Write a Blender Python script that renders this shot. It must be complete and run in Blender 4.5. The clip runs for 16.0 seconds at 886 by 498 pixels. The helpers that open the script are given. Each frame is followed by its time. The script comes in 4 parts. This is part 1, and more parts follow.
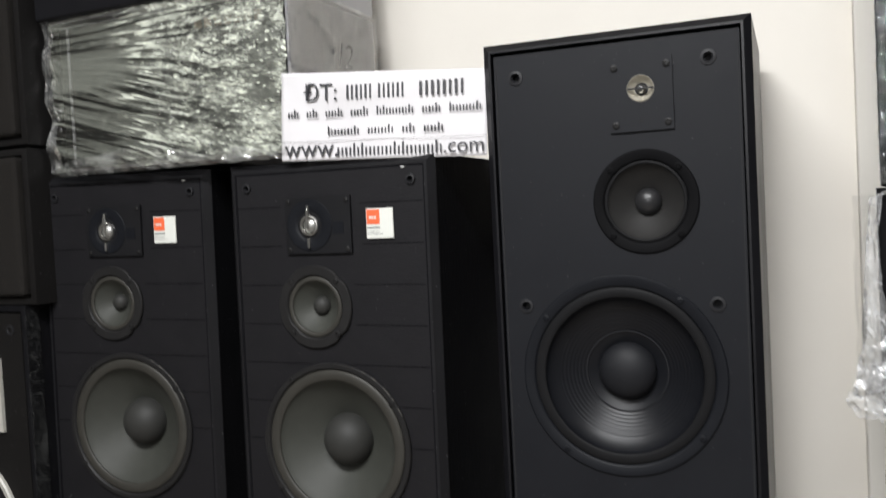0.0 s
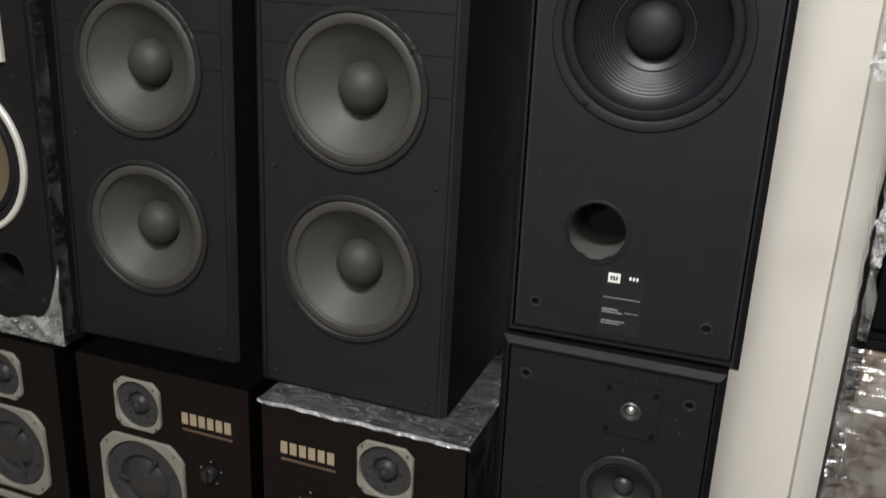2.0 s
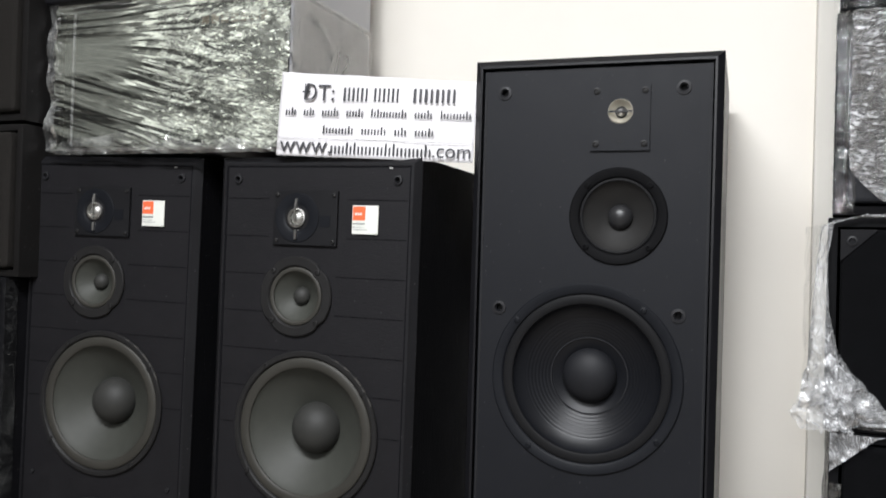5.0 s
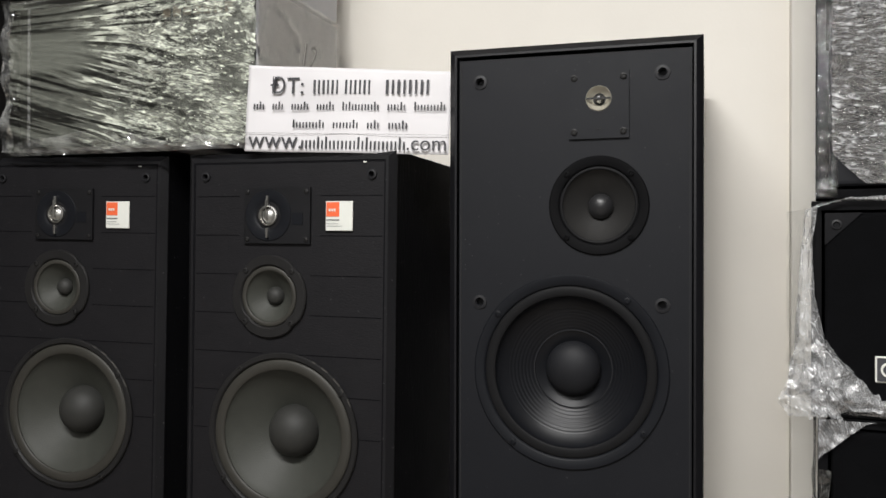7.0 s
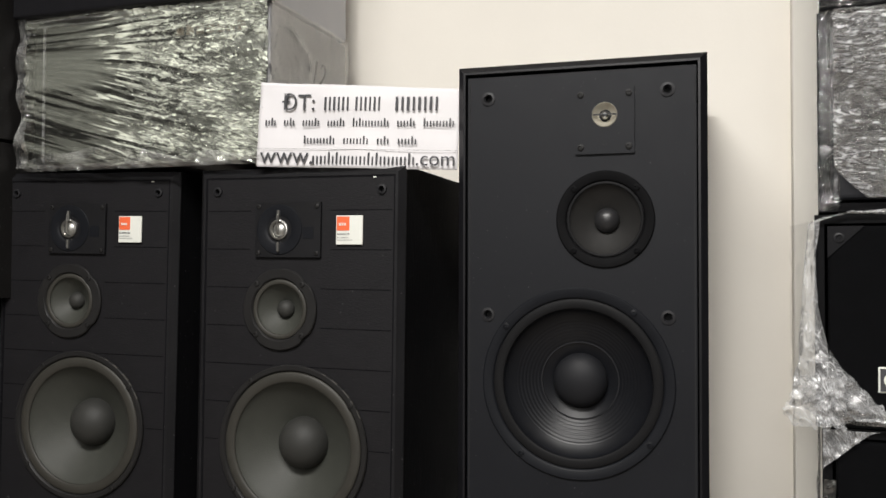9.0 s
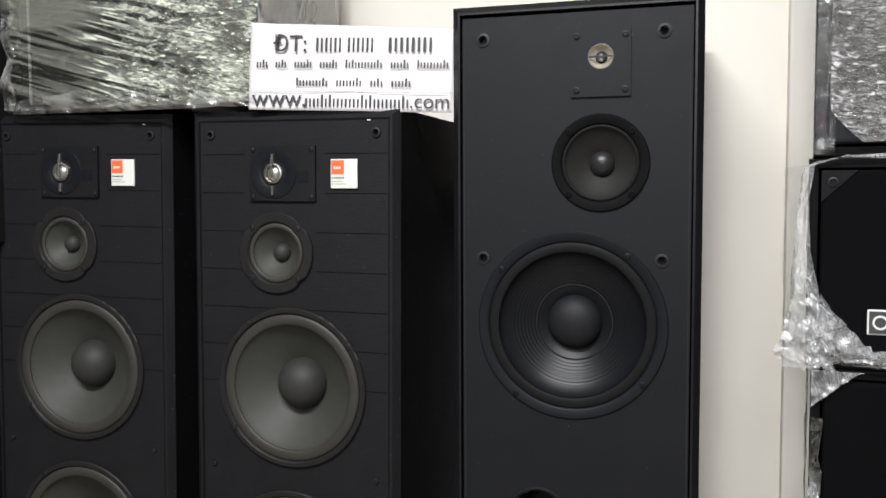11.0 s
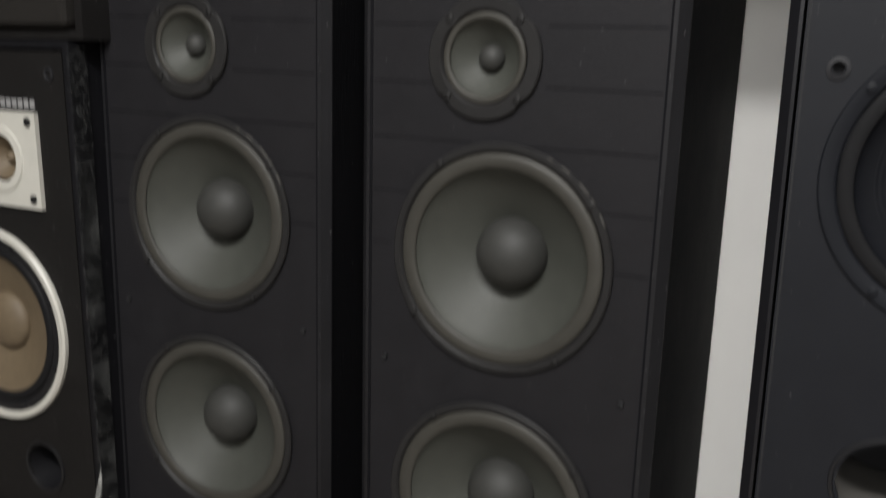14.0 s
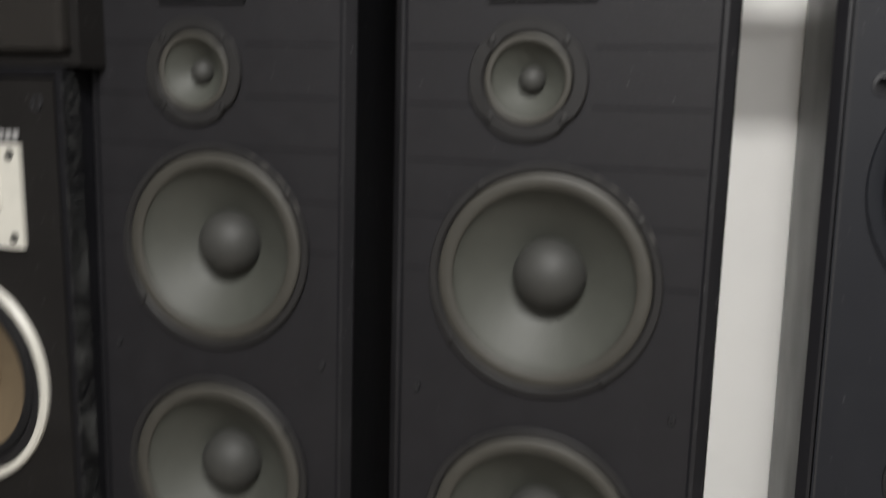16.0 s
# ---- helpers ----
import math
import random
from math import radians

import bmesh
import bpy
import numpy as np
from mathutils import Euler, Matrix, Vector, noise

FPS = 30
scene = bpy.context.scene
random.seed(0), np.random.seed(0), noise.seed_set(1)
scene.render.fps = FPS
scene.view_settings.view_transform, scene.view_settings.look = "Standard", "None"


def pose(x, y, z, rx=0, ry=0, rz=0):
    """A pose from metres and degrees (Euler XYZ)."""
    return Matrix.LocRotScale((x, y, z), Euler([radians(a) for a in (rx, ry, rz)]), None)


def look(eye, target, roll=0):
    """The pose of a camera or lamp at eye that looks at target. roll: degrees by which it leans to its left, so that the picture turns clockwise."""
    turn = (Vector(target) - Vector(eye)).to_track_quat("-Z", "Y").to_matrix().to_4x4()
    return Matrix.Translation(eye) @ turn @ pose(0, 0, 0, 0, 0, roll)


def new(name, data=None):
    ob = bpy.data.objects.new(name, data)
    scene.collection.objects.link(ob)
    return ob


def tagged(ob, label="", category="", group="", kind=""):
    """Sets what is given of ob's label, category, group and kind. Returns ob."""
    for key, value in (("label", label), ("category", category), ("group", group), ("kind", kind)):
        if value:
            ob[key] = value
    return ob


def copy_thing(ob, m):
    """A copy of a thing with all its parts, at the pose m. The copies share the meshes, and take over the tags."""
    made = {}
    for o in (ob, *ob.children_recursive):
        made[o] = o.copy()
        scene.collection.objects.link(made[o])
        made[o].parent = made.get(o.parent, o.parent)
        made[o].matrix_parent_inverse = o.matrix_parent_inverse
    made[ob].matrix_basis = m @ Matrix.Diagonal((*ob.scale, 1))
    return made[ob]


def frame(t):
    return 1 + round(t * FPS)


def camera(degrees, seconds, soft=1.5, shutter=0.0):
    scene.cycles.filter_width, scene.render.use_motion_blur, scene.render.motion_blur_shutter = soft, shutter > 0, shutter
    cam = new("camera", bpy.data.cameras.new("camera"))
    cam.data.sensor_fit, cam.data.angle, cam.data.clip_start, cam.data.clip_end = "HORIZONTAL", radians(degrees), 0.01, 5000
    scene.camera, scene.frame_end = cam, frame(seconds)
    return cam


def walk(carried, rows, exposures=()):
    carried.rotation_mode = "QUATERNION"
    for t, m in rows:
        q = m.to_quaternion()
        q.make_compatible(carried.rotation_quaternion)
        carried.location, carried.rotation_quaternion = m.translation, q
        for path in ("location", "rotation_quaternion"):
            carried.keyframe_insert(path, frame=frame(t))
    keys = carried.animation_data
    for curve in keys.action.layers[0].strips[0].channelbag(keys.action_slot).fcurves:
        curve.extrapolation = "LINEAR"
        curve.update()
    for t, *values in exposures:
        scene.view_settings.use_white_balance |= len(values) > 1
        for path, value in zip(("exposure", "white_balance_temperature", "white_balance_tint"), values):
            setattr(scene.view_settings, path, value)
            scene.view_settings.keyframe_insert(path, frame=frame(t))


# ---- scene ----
cam = camera(54.24, 16.0, soft=1.5, shutter=0.5)
# seconds, x, y, z, yaw, pitch, roll
PATH = [
    (0, -0.0303, -0.0553, 1.4610, 23.15, -2.15, 2.98),
    (0.5, -0.0640, -0.0886, 1.4021, 20.13, -3.81, 0.21),
    (1, -0.1013, -0.1035, 1.3711, 18.17, -10.76, -0.84),
    (1.5, -0.0880, -0.1088, 1.3216, 19.84, -14.91, -2.13),
    (2, -0.1023, -0.1206, 1.3279, 21.00, -18.51, -2.26),
    (2.5, -0.0968, -0.1313, 1.2835, 22.17, -19.71, -3.10),
    (3, -0.0892, -0.1274, 1.3089, 21.32, -18.07, -2.46),
    (3.5, -0.1067, -0.1260, 1.3680, 19.82, -12.68, -2.20),
    (4, -0.0529, -0.1201, 1.3647, 22.16, -3.19, -3.10),
    (4.5, -0.0429, -0.1109, 1.3776, 21.59, -1.18, -2.22),
    (5, -0.0350, -0.1250, 1.4069, 20.47, 0.52, -1.69),
    (5.2, -0.0324, -0.1215, 1.4098, 20.19, 1.08, -1.42),
    (7.3, -0.0630, -0.0972, 1.4050, 17.74, -0.27, -0.04),
    (7.5, -0.0640, -0.0944, 1.4000, 17.22, -0.54, -0.23),
    (8, -0.0619, -0.1018, 1.3907, 17.28, 0.12, -0.38),
    (8.5, -0.0707, -0.1079, 1.3687, 17.53, 1.72, -0.84),
    (9, -0.0646, -0.1241, 1.3987, 18.27, 1.46, -0.17),
    (9.2, -0.0609, -0.1323, 1.4046, 17.30, 1.59, 0.41),
    (11.5, -0.0769, -0.1277, 1.4288, 18.48, -4.57, -0.31),
    (12, -0.0956, -0.1273, 1.3645, 20.44, -4.68, -1.98),
    (12.5, -0.1131, -0.1023, 1.3849, 23.01, -4.32, -1.13),
    (13, -0.1697, 0.1095, 1.3733, 30.73, -3.76, 1.11),
    (13.2, -0.2204, 0.1795, 1.3954, 31.86, -4.03, 1.77),
    (13.5, -0.2643, 0.2495, 1.4013, 31.71, -5.66, 1.21),
    (13.7, -0.3015, 0.2434, 1.3776, 28.88, -7.81, 0.41),
    (14, -0.3378, 0.2190, 1.3497, 26.69, -12.99, -1.03),
    (14.5, -0.4245, 0.1669, 1.3025, 21.36, -20.98, -3.38),
    (15, -0.4762, 0.1311, 1.2627, 20.85, -23.73, -4.34),
    (15.5, -0.4921, 0.1303, 1.2829, 21.81, -21.32, -2.95),
    (16, -0.4877, 0.1649, 1.3142, 18.77, -9.29, -0.95),
]

EXPOSURES = [(0.0, -0.05, 6180, 10), (0.5, -0.18, 6180, 10), (1.5, 0.26, 6230, 10), (2.5, 0.3, 6380, 10), (3.5, 0.44, 6220, 10), (4.5, 0.18, 6070, 10), (5.2, 0.08, 6050, 10), (7.3, -0.25, 6400, 10), (9.2, -0.15, 6500, 10), (11.5, 0.1, 6120, 10), (12.5, 0.06, 6080, 10), (13.2, 0.0, 6050, 10), (13.7, 0.0, 6250, 10), (14.0, 0.15, 6350, 10), (14.5, 0.22, 6600, 10), (15.5, 0.38, 6780, 10), (16.0, 0.46, 6400, 10)]
walk(cam, [(t, pose(x, y, z, 90 + pitch, roll, yaw)) for t, x, y, z, yaw, pitch, roll in PATH], EXPOSURES)

# ---- light ----
world = bpy.data.worlds.new("world")
world.use_nodes = True
world.node_tree.nodes["Background"].inputs["Color"].default_value = (0.9, 0.95, 1.0, 1)
world.node_tree.nodes["Background"].inputs["Strength"].default_value = 0.05
scene.world = world


def area_lamp(name, eye, target, sx, sy, watts, color):
    data = bpy.data.lights.new(name, "AREA")
    data.shape, data.size, data.size_y, data.energy, data.color = "RECTANGLE", sx, sy, watts, color
    ob = new(name, data)
    ob.matrix_world = look(eye, target)
    return ob


# main light from above, out of view
area_lamp("unseen_overhead_light", (-0.32, -0.45, 2.68), (-0.32, -0.45, 0.0), 1.20, 0.25, 90, (1.0, 0.975, 0.94))
# added fill, no known source: softens the shadow beside the big box
area_lamp("unseen_overhead_light", (0.10, -1.60, 2.68), (0.10, -1.60, 0.0), 1.20, 0.25, 28, (1.0, 0.975, 0.94))
# added fill from behind the camera, lifts the fronts and lower wall
area_lamp("front_fill_light", (-0.30, -3.12, 2.30), (-0.30, 1.3, 1.0), 0.45, 0.08, 24, (1.0, 0.975, 0.94))


# ---- materials ----
def mat(name, color, rough=0.5, metal=0.0, vary=0.15, scale=30.0, bump=0.0, bump_scale=400.0, stretch=(1, 1, 1), coat=0.0, spec=0.5, fleck=0.0):
    """Principled paint with two scales of colour change, uneven gloss and fine relief."""
    m = bpy.data.materials.new(name)
    m.use_nodes = True
    n, l = m.node_tree.nodes, m.node_tree.links
    b = n["Principled BSDF"]
    b.inputs["Metallic"].default_value = metal
    b.inputs["Coat Weight"].default_value = coat
    b.inputs["Specular IOR Level"].default_value = spec
    tc = n.new("ShaderNodeTexCoord")
    mp = n.new("ShaderNodeMapping")
    mp.inputs["Scale"].default_value = stretch
    l.new(tc.outputs["Object"], mp.inputs["Vector"])
    big = n.new("ShaderNodeTexNoise")
    big.inputs["Scale"].default_value = scale * 0.18
    big.inputs["Detail"].default_value = 4
    l.new(tc.outputs["Object"], big.inputs["Vector"])
    fine = n.new("ShaderNodeTexNoise")
    fine.inputs["Scale"].default_value = scale
    fine.inputs["Detail"].default_value = 6
    l.new(mp.outputs["Vector"], fine.inputs["Vector"])
    mixn = n.new("ShaderNodeMath")
    mixn.operation = "ADD"
    l.new(big.outputs["Fac"], mixn.inputs[0])
    l.new(fine.outputs["Fac"], mixn.inputs[1])
    ramp = n.new("ShaderNodeMapRange")
    ramp.inputs["From Min"].default_value, ramp.inputs["From Max"].default_value = 0.6, 1.4
    ramp.inputs["To Min"].default_value, ramp.inputs["To Max"].default_value = 1 - vary, 1 + vary
    l.new(mixn.outputs[0], ramp.inputs["Value"])
    mul = n.new("ShaderNodeVectorMath")
    mul.operation = "SCALE"
    mul.inputs[0].default_value = color[:3]
    l.new(ramp.outputs[0], mul.inputs["Scale"])
    tone = mul.outputs["Vector"]
    if fleck:
        dust = n.new("ShaderNodeTexNoise")
        dust.inputs["Scale"].default_value, dust.inputs["Detail"].default_value = 330.0, 0.0
        l.new(tc.outputs["Object"], dust.inputs["Vector"])
        spot = n.new("ShaderNodeMapRange")
        spot.inputs["From Min"].default_value, spot.inputs["From Max"].default_value = 0.815, 0.87
        spot.inputs["To Max"].default_value = fleck
        l.new(dust.outputs["Fac"], spot.inputs["Value"])
        smear = n.new("ShaderNodeTexNoise")
        smear.inputs["Scale"].default_value, smear.inputs["Detail"].default_value, smear.inputs["Distortion"].default_value = 9.0, 5.0, 0.6
        l.new(tc.outputs["Object"], smear.inputs["Vector"])
        film_of_dust = n.new("ShaderNodeMapRange")
        film_of_dust.inputs["From Min"].default_value, film_of_dust.inputs["From Max"].default_value = 0.55, 0.75
        film_of_dust.inputs["To Max"].default_value = fleck * 0.022
        l.new(smear.outputs["Fac"], film_of_dust.inputs["Value"])
        both = n.new("ShaderNodeMath")
        l.new(spot.outputs[0], both.inputs[0])
        l.new(film_of_dust.outputs[0], both.inputs[1])
        add = n.new("ShaderNodeVectorMath")
        l.new(mul.outputs["Vector"], add.inputs[0])
        l.new(both.outputs[0], add.inputs[1])
        tone = add.outputs["Vector"]
    l.new(tone, b.inputs["Base Color"])
    rr = n.new("ShaderNodeMapRange")
    rr.inputs["From Min"].default_value, rr.inputs["From Max"].default_value = 0.3, 0.7
    rr.inputs["To Min"].default_value, rr.inputs["To Max"].default_value = max(0.02, rough - 0.035), min(1.0, rough + 0.035)
    l.new(big.outputs["Fac"], rr.inputs["Value"])
    l.new(rr.outputs[0], b.inputs["Roughness"])
    if bump:
        bn = n.new("ShaderNodeTexNoise")
        bn.inputs["Scale"].default_value = bump_scale
        bn.inputs["Detail"].default_value = 3
        l.new(mp.outputs["Vector"], bn.inputs["Vector"])
        bp = n.new("ShaderNodeBump")
        bp.inputs["Strength"].default_value = bump
        bp.inputs["Distance"].default_value = 0.002
        l.new(bn.outputs["Fac"], bp.inputs["Height"])
        l.new(bp.outputs["Normal"], b.inputs["Normal"])
    return m


def film(name, haze, gloss=0.5, rough=0.12, tint=(0.9, 0.92, 0.88), scale=14.0, lean=0.0, stretch=(1, 1, 1), low=0.3, high=1.7, edge=(0.40, 0.64), fres=1.0, relief=0.006, rscale=60, crease_glint=0.0):
    """Cling film: mostly clear, milky where it gathers, thin crease highlights painted into the haze and a sharp shine.
    """
    m = bpy.data.materials.new(name)
    m.use_nodes = True
    n, l = m.node_tree.nodes, m.node_tree.links
    out = n["Material Output"]
    b = n["Principled BSDF"]
    b.inputs["Base Color"].default_value = (*tint, 1)
    b.inputs["Roughness"].default_value = rough
    b.inputs["Specular IOR Level"].default_value = 0.9
    tc = n.new("ShaderNodeTexCoord")
    turn = n.new("ShaderNodeMapping")
    turn.inputs["Rotation"].default_value = (0, radians(lean), 0)
    l.new(tc.outputs["Object"], turn.inputs["Vector"])
    mp = n.new("ShaderNodeMapping")
    mp.inputs["Scale"].default_value = stretch
    l.new(turn.outputs["Vector"], mp.inputs["Vector"])
    no = n.new("ShaderNodeTexNoise")
    no.inputs["Scale"].default_value = scale
    no.inputs["Detail"].default_value = 5
    no.inputs["Distortion"].default_value = 0.4
    l.new(mp.outputs["Vector"], no.inputs["Vector"])
    mr = n.new("ShaderNodeMapRange")
    mr.inputs["From Min"].default_value, mr.inputs["From Max"].default_value = edge
    mr.inputs["To Min"].default_value, mr.inputs["To Max"].default_value = haze * low, haze * high
    l.new(no.outputs["Fac"], mr.inputs["Value"])
    veil = mr.outputs[0]
    if crease_glint:
        # painted highlights: thin pale lines along creases, mixed into the haze
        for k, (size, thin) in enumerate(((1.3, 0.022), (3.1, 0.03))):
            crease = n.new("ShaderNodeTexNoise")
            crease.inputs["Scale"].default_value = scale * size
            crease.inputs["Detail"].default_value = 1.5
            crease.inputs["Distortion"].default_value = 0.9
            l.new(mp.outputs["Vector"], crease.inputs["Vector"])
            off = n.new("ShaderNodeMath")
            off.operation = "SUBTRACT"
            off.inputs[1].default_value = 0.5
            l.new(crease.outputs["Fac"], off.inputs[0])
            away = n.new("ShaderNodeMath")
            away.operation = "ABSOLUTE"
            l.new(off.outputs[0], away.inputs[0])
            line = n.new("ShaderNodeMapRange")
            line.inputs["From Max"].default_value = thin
            line.inputs["To Min"].default_value, line.inputs["To Max"].default_value = crease_glint * (1.0 - 0.35 * k), 0.0
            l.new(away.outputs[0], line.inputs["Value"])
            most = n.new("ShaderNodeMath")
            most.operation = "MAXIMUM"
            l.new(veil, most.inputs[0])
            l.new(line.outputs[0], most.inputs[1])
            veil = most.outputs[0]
    clear = n.new("ShaderNodeBsdfTransparent")
    shine = n.new("ShaderNodeBsdfGlossy")
    shine.inputs["Roughness"].default_value = rough
    lw = n.new("ShaderNodeFresnel")
    lw.inputs["IOR"].default_value = 1.5
    gl = n.new("ShaderNodeMath")
    gl.operation = "MULTIPLY_ADD"
    gl.inputs[1].default_value, gl.inputs[2].default_value = fres, gloss * 0.25
    gl.use_clamp = True
    l.new(lw.outputs[0], gl.inputs[0])
    a = n.new("ShaderNodeMixShader")
    l.new(gl.outputs[0], a.inputs[0])
    l.new(clear.outputs[0], a.inputs[1])
    l.new(shine.outputs[0], a.inputs[2])
    c = n.new("ShaderNodeMixShader")
    l.new(veil, c.inputs[0])
    l.new(a.outputs[0], c.inputs[1])
    l.new(b.outputs[0], c.inputs[2])
    bn = n.new("ShaderNodeTexNoise")
    bn.inputs["Scale"].default_value = rscale
    bn.inputs["Detail"].default_value = 4
    l.new(mp.outputs["Vector"], bn.inputs["Vector"])
    bp = n.new("ShaderNodeBump")
    bp.inputs["Strength"].default_value, bp.inputs["Distance"].default_value = 0.8, relief
    l.new(bn.outputs["Fac"], bp.inputs["Height"])
    for s in (b, shine):
        l.new(bp.outputs["Normal"], s.inputs["Normal"])
    l.new(c.outputs[0], out.inputs["Surface"])
    return m


def pleated(name, split, width, veil, glint_peak, fx=46.0, fz=320.0, bend=0.6, tint=(0.88, 0.92, 0.79)):
    """Tight film with long pleats up to x = split, crumpled past it; its fold highlights are painted as haze."""
    m = bpy.data.materials.new(name)
    m.use_nodes = True
    n, l = m.node_tree.nodes, m.node_tree.links

    def math_node(op, a, c, clamp=False):
        k = n.new("ShaderNodeMath")
        k.operation, k.use_clamp = op, clamp
        for slot, v in ((0, a), (1, c)):
            if isinstance(v, (int, float)):
                k.inputs[slot].default_value = v
            else:
                l.new(v, k.inputs[slot])
        return k.outputs[0]

    def vec(x, y, z):
        k = n.new("ShaderNodeCombineXYZ")
        for slot, v in enumerate((x, y, z)):
            if isinstance(v, (int, float)):
                k.inputs[slot].default_value = v
            else:
                l.new(v, k.inputs[slot])
        return k.outputs[0]

    def ramp(value, low, high, to_low=0.0, to_high=1.0):
        r = n.new("ShaderNodeMapRange")
        r.interpolation_type = "SMOOTHSTEP"
        for slot, v in (("From Min", low), ("From Max", high), ("To Min", to_low), ("To Max", to_high)):
            r.inputs[slot].default_value = v
        l.new(value, r.inputs["Value"])
        return r.outputs[0]

    def raw_noise(vector, detail, bend=0.0):
        k = n.new("ShaderNodeTexNoise")
        k.inputs["Scale"].default_value, k.inputs["Detail"].default_value, k.inputs["Distortion"].default_value = 1.0, detail, bend
        l.new(vector, k.inputs["Vector"])
        return k.outputs["Fac"]

    def times(a, c):
        return math_node("MULTIPLY", a, c)

    tc = n.new("ShaderNodeTexCoord")
    sep = n.new("ShaderNodeSeparateXYZ")
    l.new(tc.outputs["Object"], sep.inputs[0])
    x, z = sep.outputs["X"], sep.outputs["Z"]
    # pleats slope down to one side low on the panel and run level near its top
    slope = ramp(z, 0.13, 0.21, 0.27, -0.04)
    s = math_node("ADD", z, times(x, slope))
    streak = raw_noise(vec(times(s, 120.0), times(x, 5.0), 0.7), 1.0)
    past = ramp(x, split - width / 2, split + width / 2)
    before = math_node("SUBTRACT", 1.0, past)
    calm = times(times(ramp(x, split - 0.10, split - 0.02), 1.0), 1.0)
    calm = math_node("MAXIMUM", calm, math_node("MAXIMUM", ramp(z, 0.135, 0.115), ramp(z, 0.175, 0.195)))
    # gaps where the dark panel shows, and painted highlights on the folds beside them
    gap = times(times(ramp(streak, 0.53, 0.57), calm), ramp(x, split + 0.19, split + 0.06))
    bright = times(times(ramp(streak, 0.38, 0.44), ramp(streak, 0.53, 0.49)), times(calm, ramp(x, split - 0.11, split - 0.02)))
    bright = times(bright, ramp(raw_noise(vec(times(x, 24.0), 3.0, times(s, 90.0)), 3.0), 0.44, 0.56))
    bent = vec(times(x, fx), 0.0, times(math_node("ADD", z, times(x, math_node("ADD", times(slope, 0.7), 0.05))), fz))
    crumple = raw_noise(bent, 5.0, bend)
    patch = ramp(raw_noise(vec(times(x, 14.0), 5.0, times(z, 22.0)), 2.0), 0.35, 0.65)
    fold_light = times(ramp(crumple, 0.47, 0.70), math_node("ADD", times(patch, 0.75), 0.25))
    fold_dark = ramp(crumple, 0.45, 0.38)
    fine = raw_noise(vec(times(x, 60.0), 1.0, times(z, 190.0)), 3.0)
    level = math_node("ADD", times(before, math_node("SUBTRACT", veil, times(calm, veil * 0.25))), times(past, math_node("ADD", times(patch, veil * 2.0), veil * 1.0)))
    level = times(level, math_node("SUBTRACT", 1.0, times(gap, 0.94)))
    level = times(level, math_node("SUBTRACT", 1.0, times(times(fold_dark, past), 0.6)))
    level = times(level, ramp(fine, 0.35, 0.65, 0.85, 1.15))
    # painted shine: fold highlights and small glints whiten the haze
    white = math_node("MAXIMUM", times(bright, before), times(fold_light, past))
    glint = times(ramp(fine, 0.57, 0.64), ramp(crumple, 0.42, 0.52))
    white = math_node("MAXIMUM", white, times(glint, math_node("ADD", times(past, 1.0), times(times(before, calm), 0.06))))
    haze = math_node("ADD", level, times(white, glint_peak), True)
    relief = math_node("ADD", math_node("ADD", times(streak, times(calm, before)), times(crumple, past)), times(fine, 0.12))
    bp = n.new("ShaderNodeBump")
    bp.inputs["Strength"].default_value, bp.inputs["Distance"].default_value = 1.0, 0.010
    l.new(relief, bp.inputs["Height"])
    b = n["Principled BSDF"]
    b.inputs["Base Color"].default_value = (*tint, 1)
    b.inputs["Roughness"].default_value = 0.25
    shine = n.new("ShaderNodeBsdfGlossy")
    shine.inputs["Roughness"].default_value = 0.14
    for s in (b, shine):
        l.new(bp.outputs["Normal"], s.inputs["Normal"])
    clear = n.new("ShaderNodeBsdfTransparent")
    fr = n.new("ShaderNodeFresnel")
    fr.inputs["IOR"].default_value = 1.5
    l.new(bp.outputs["Normal"], fr.inputs["Normal"])
    a = n.new("ShaderNodeMixShader")
    l.new(math_node("ADD", math_node("MULTIPLY", fr.outputs[0], 1.0), 0.04, True), a.inputs[0])
    l.new(clear.outputs[0], a.inputs[1])
    l.new(shine.outputs[0], a.inputs[2])
    c = n.new("ShaderNodeMixShader")
    l.new(haze, c.inputs[0])
    l.new(a.outputs[0], c.inputs[1])
    l.new(b.outputs[0], c.inputs[2])
    l.new(c.outputs[0], n["Material Output"].inputs["Surface"])
    return m


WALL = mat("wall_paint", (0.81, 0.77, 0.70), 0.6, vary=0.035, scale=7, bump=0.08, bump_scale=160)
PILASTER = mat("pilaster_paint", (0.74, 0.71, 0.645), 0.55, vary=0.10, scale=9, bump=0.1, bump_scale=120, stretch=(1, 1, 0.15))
# unseen walls: kept dark so that little light bounces back
DIMWALL = mat("darkened_unseen_wall", (0.16, 0.155, 0.145), 0.7, vary=0.06, scale=5)
CEIL = mat("ceiling_paint", (0.78, 0.77, 0.74), 0.8, vary=0.03, scale=5)
FLOOR = mat("floor_tile", (0.26, 0.23, 0.20), 0.35, vary=0.12, scale=12)
ASH = mat("black_ash_vinyl", (0.0044, 0.0044, 0.0054), 0.75, vary=0.22, scale=90, bump=0.35, bump_scale=260, stretch=(1, 1, 0.12), spec=0.08, fleck=0.06)
ASH_FRONT = mat("black_ash_front", (0.0071, 0.0068, 0.0080), 0.6, vary=0.16, scale=160, bump=0.18, bump_scale=500, stretch=(0.4, 1, 1), spec=0.22, fleck=0.04)
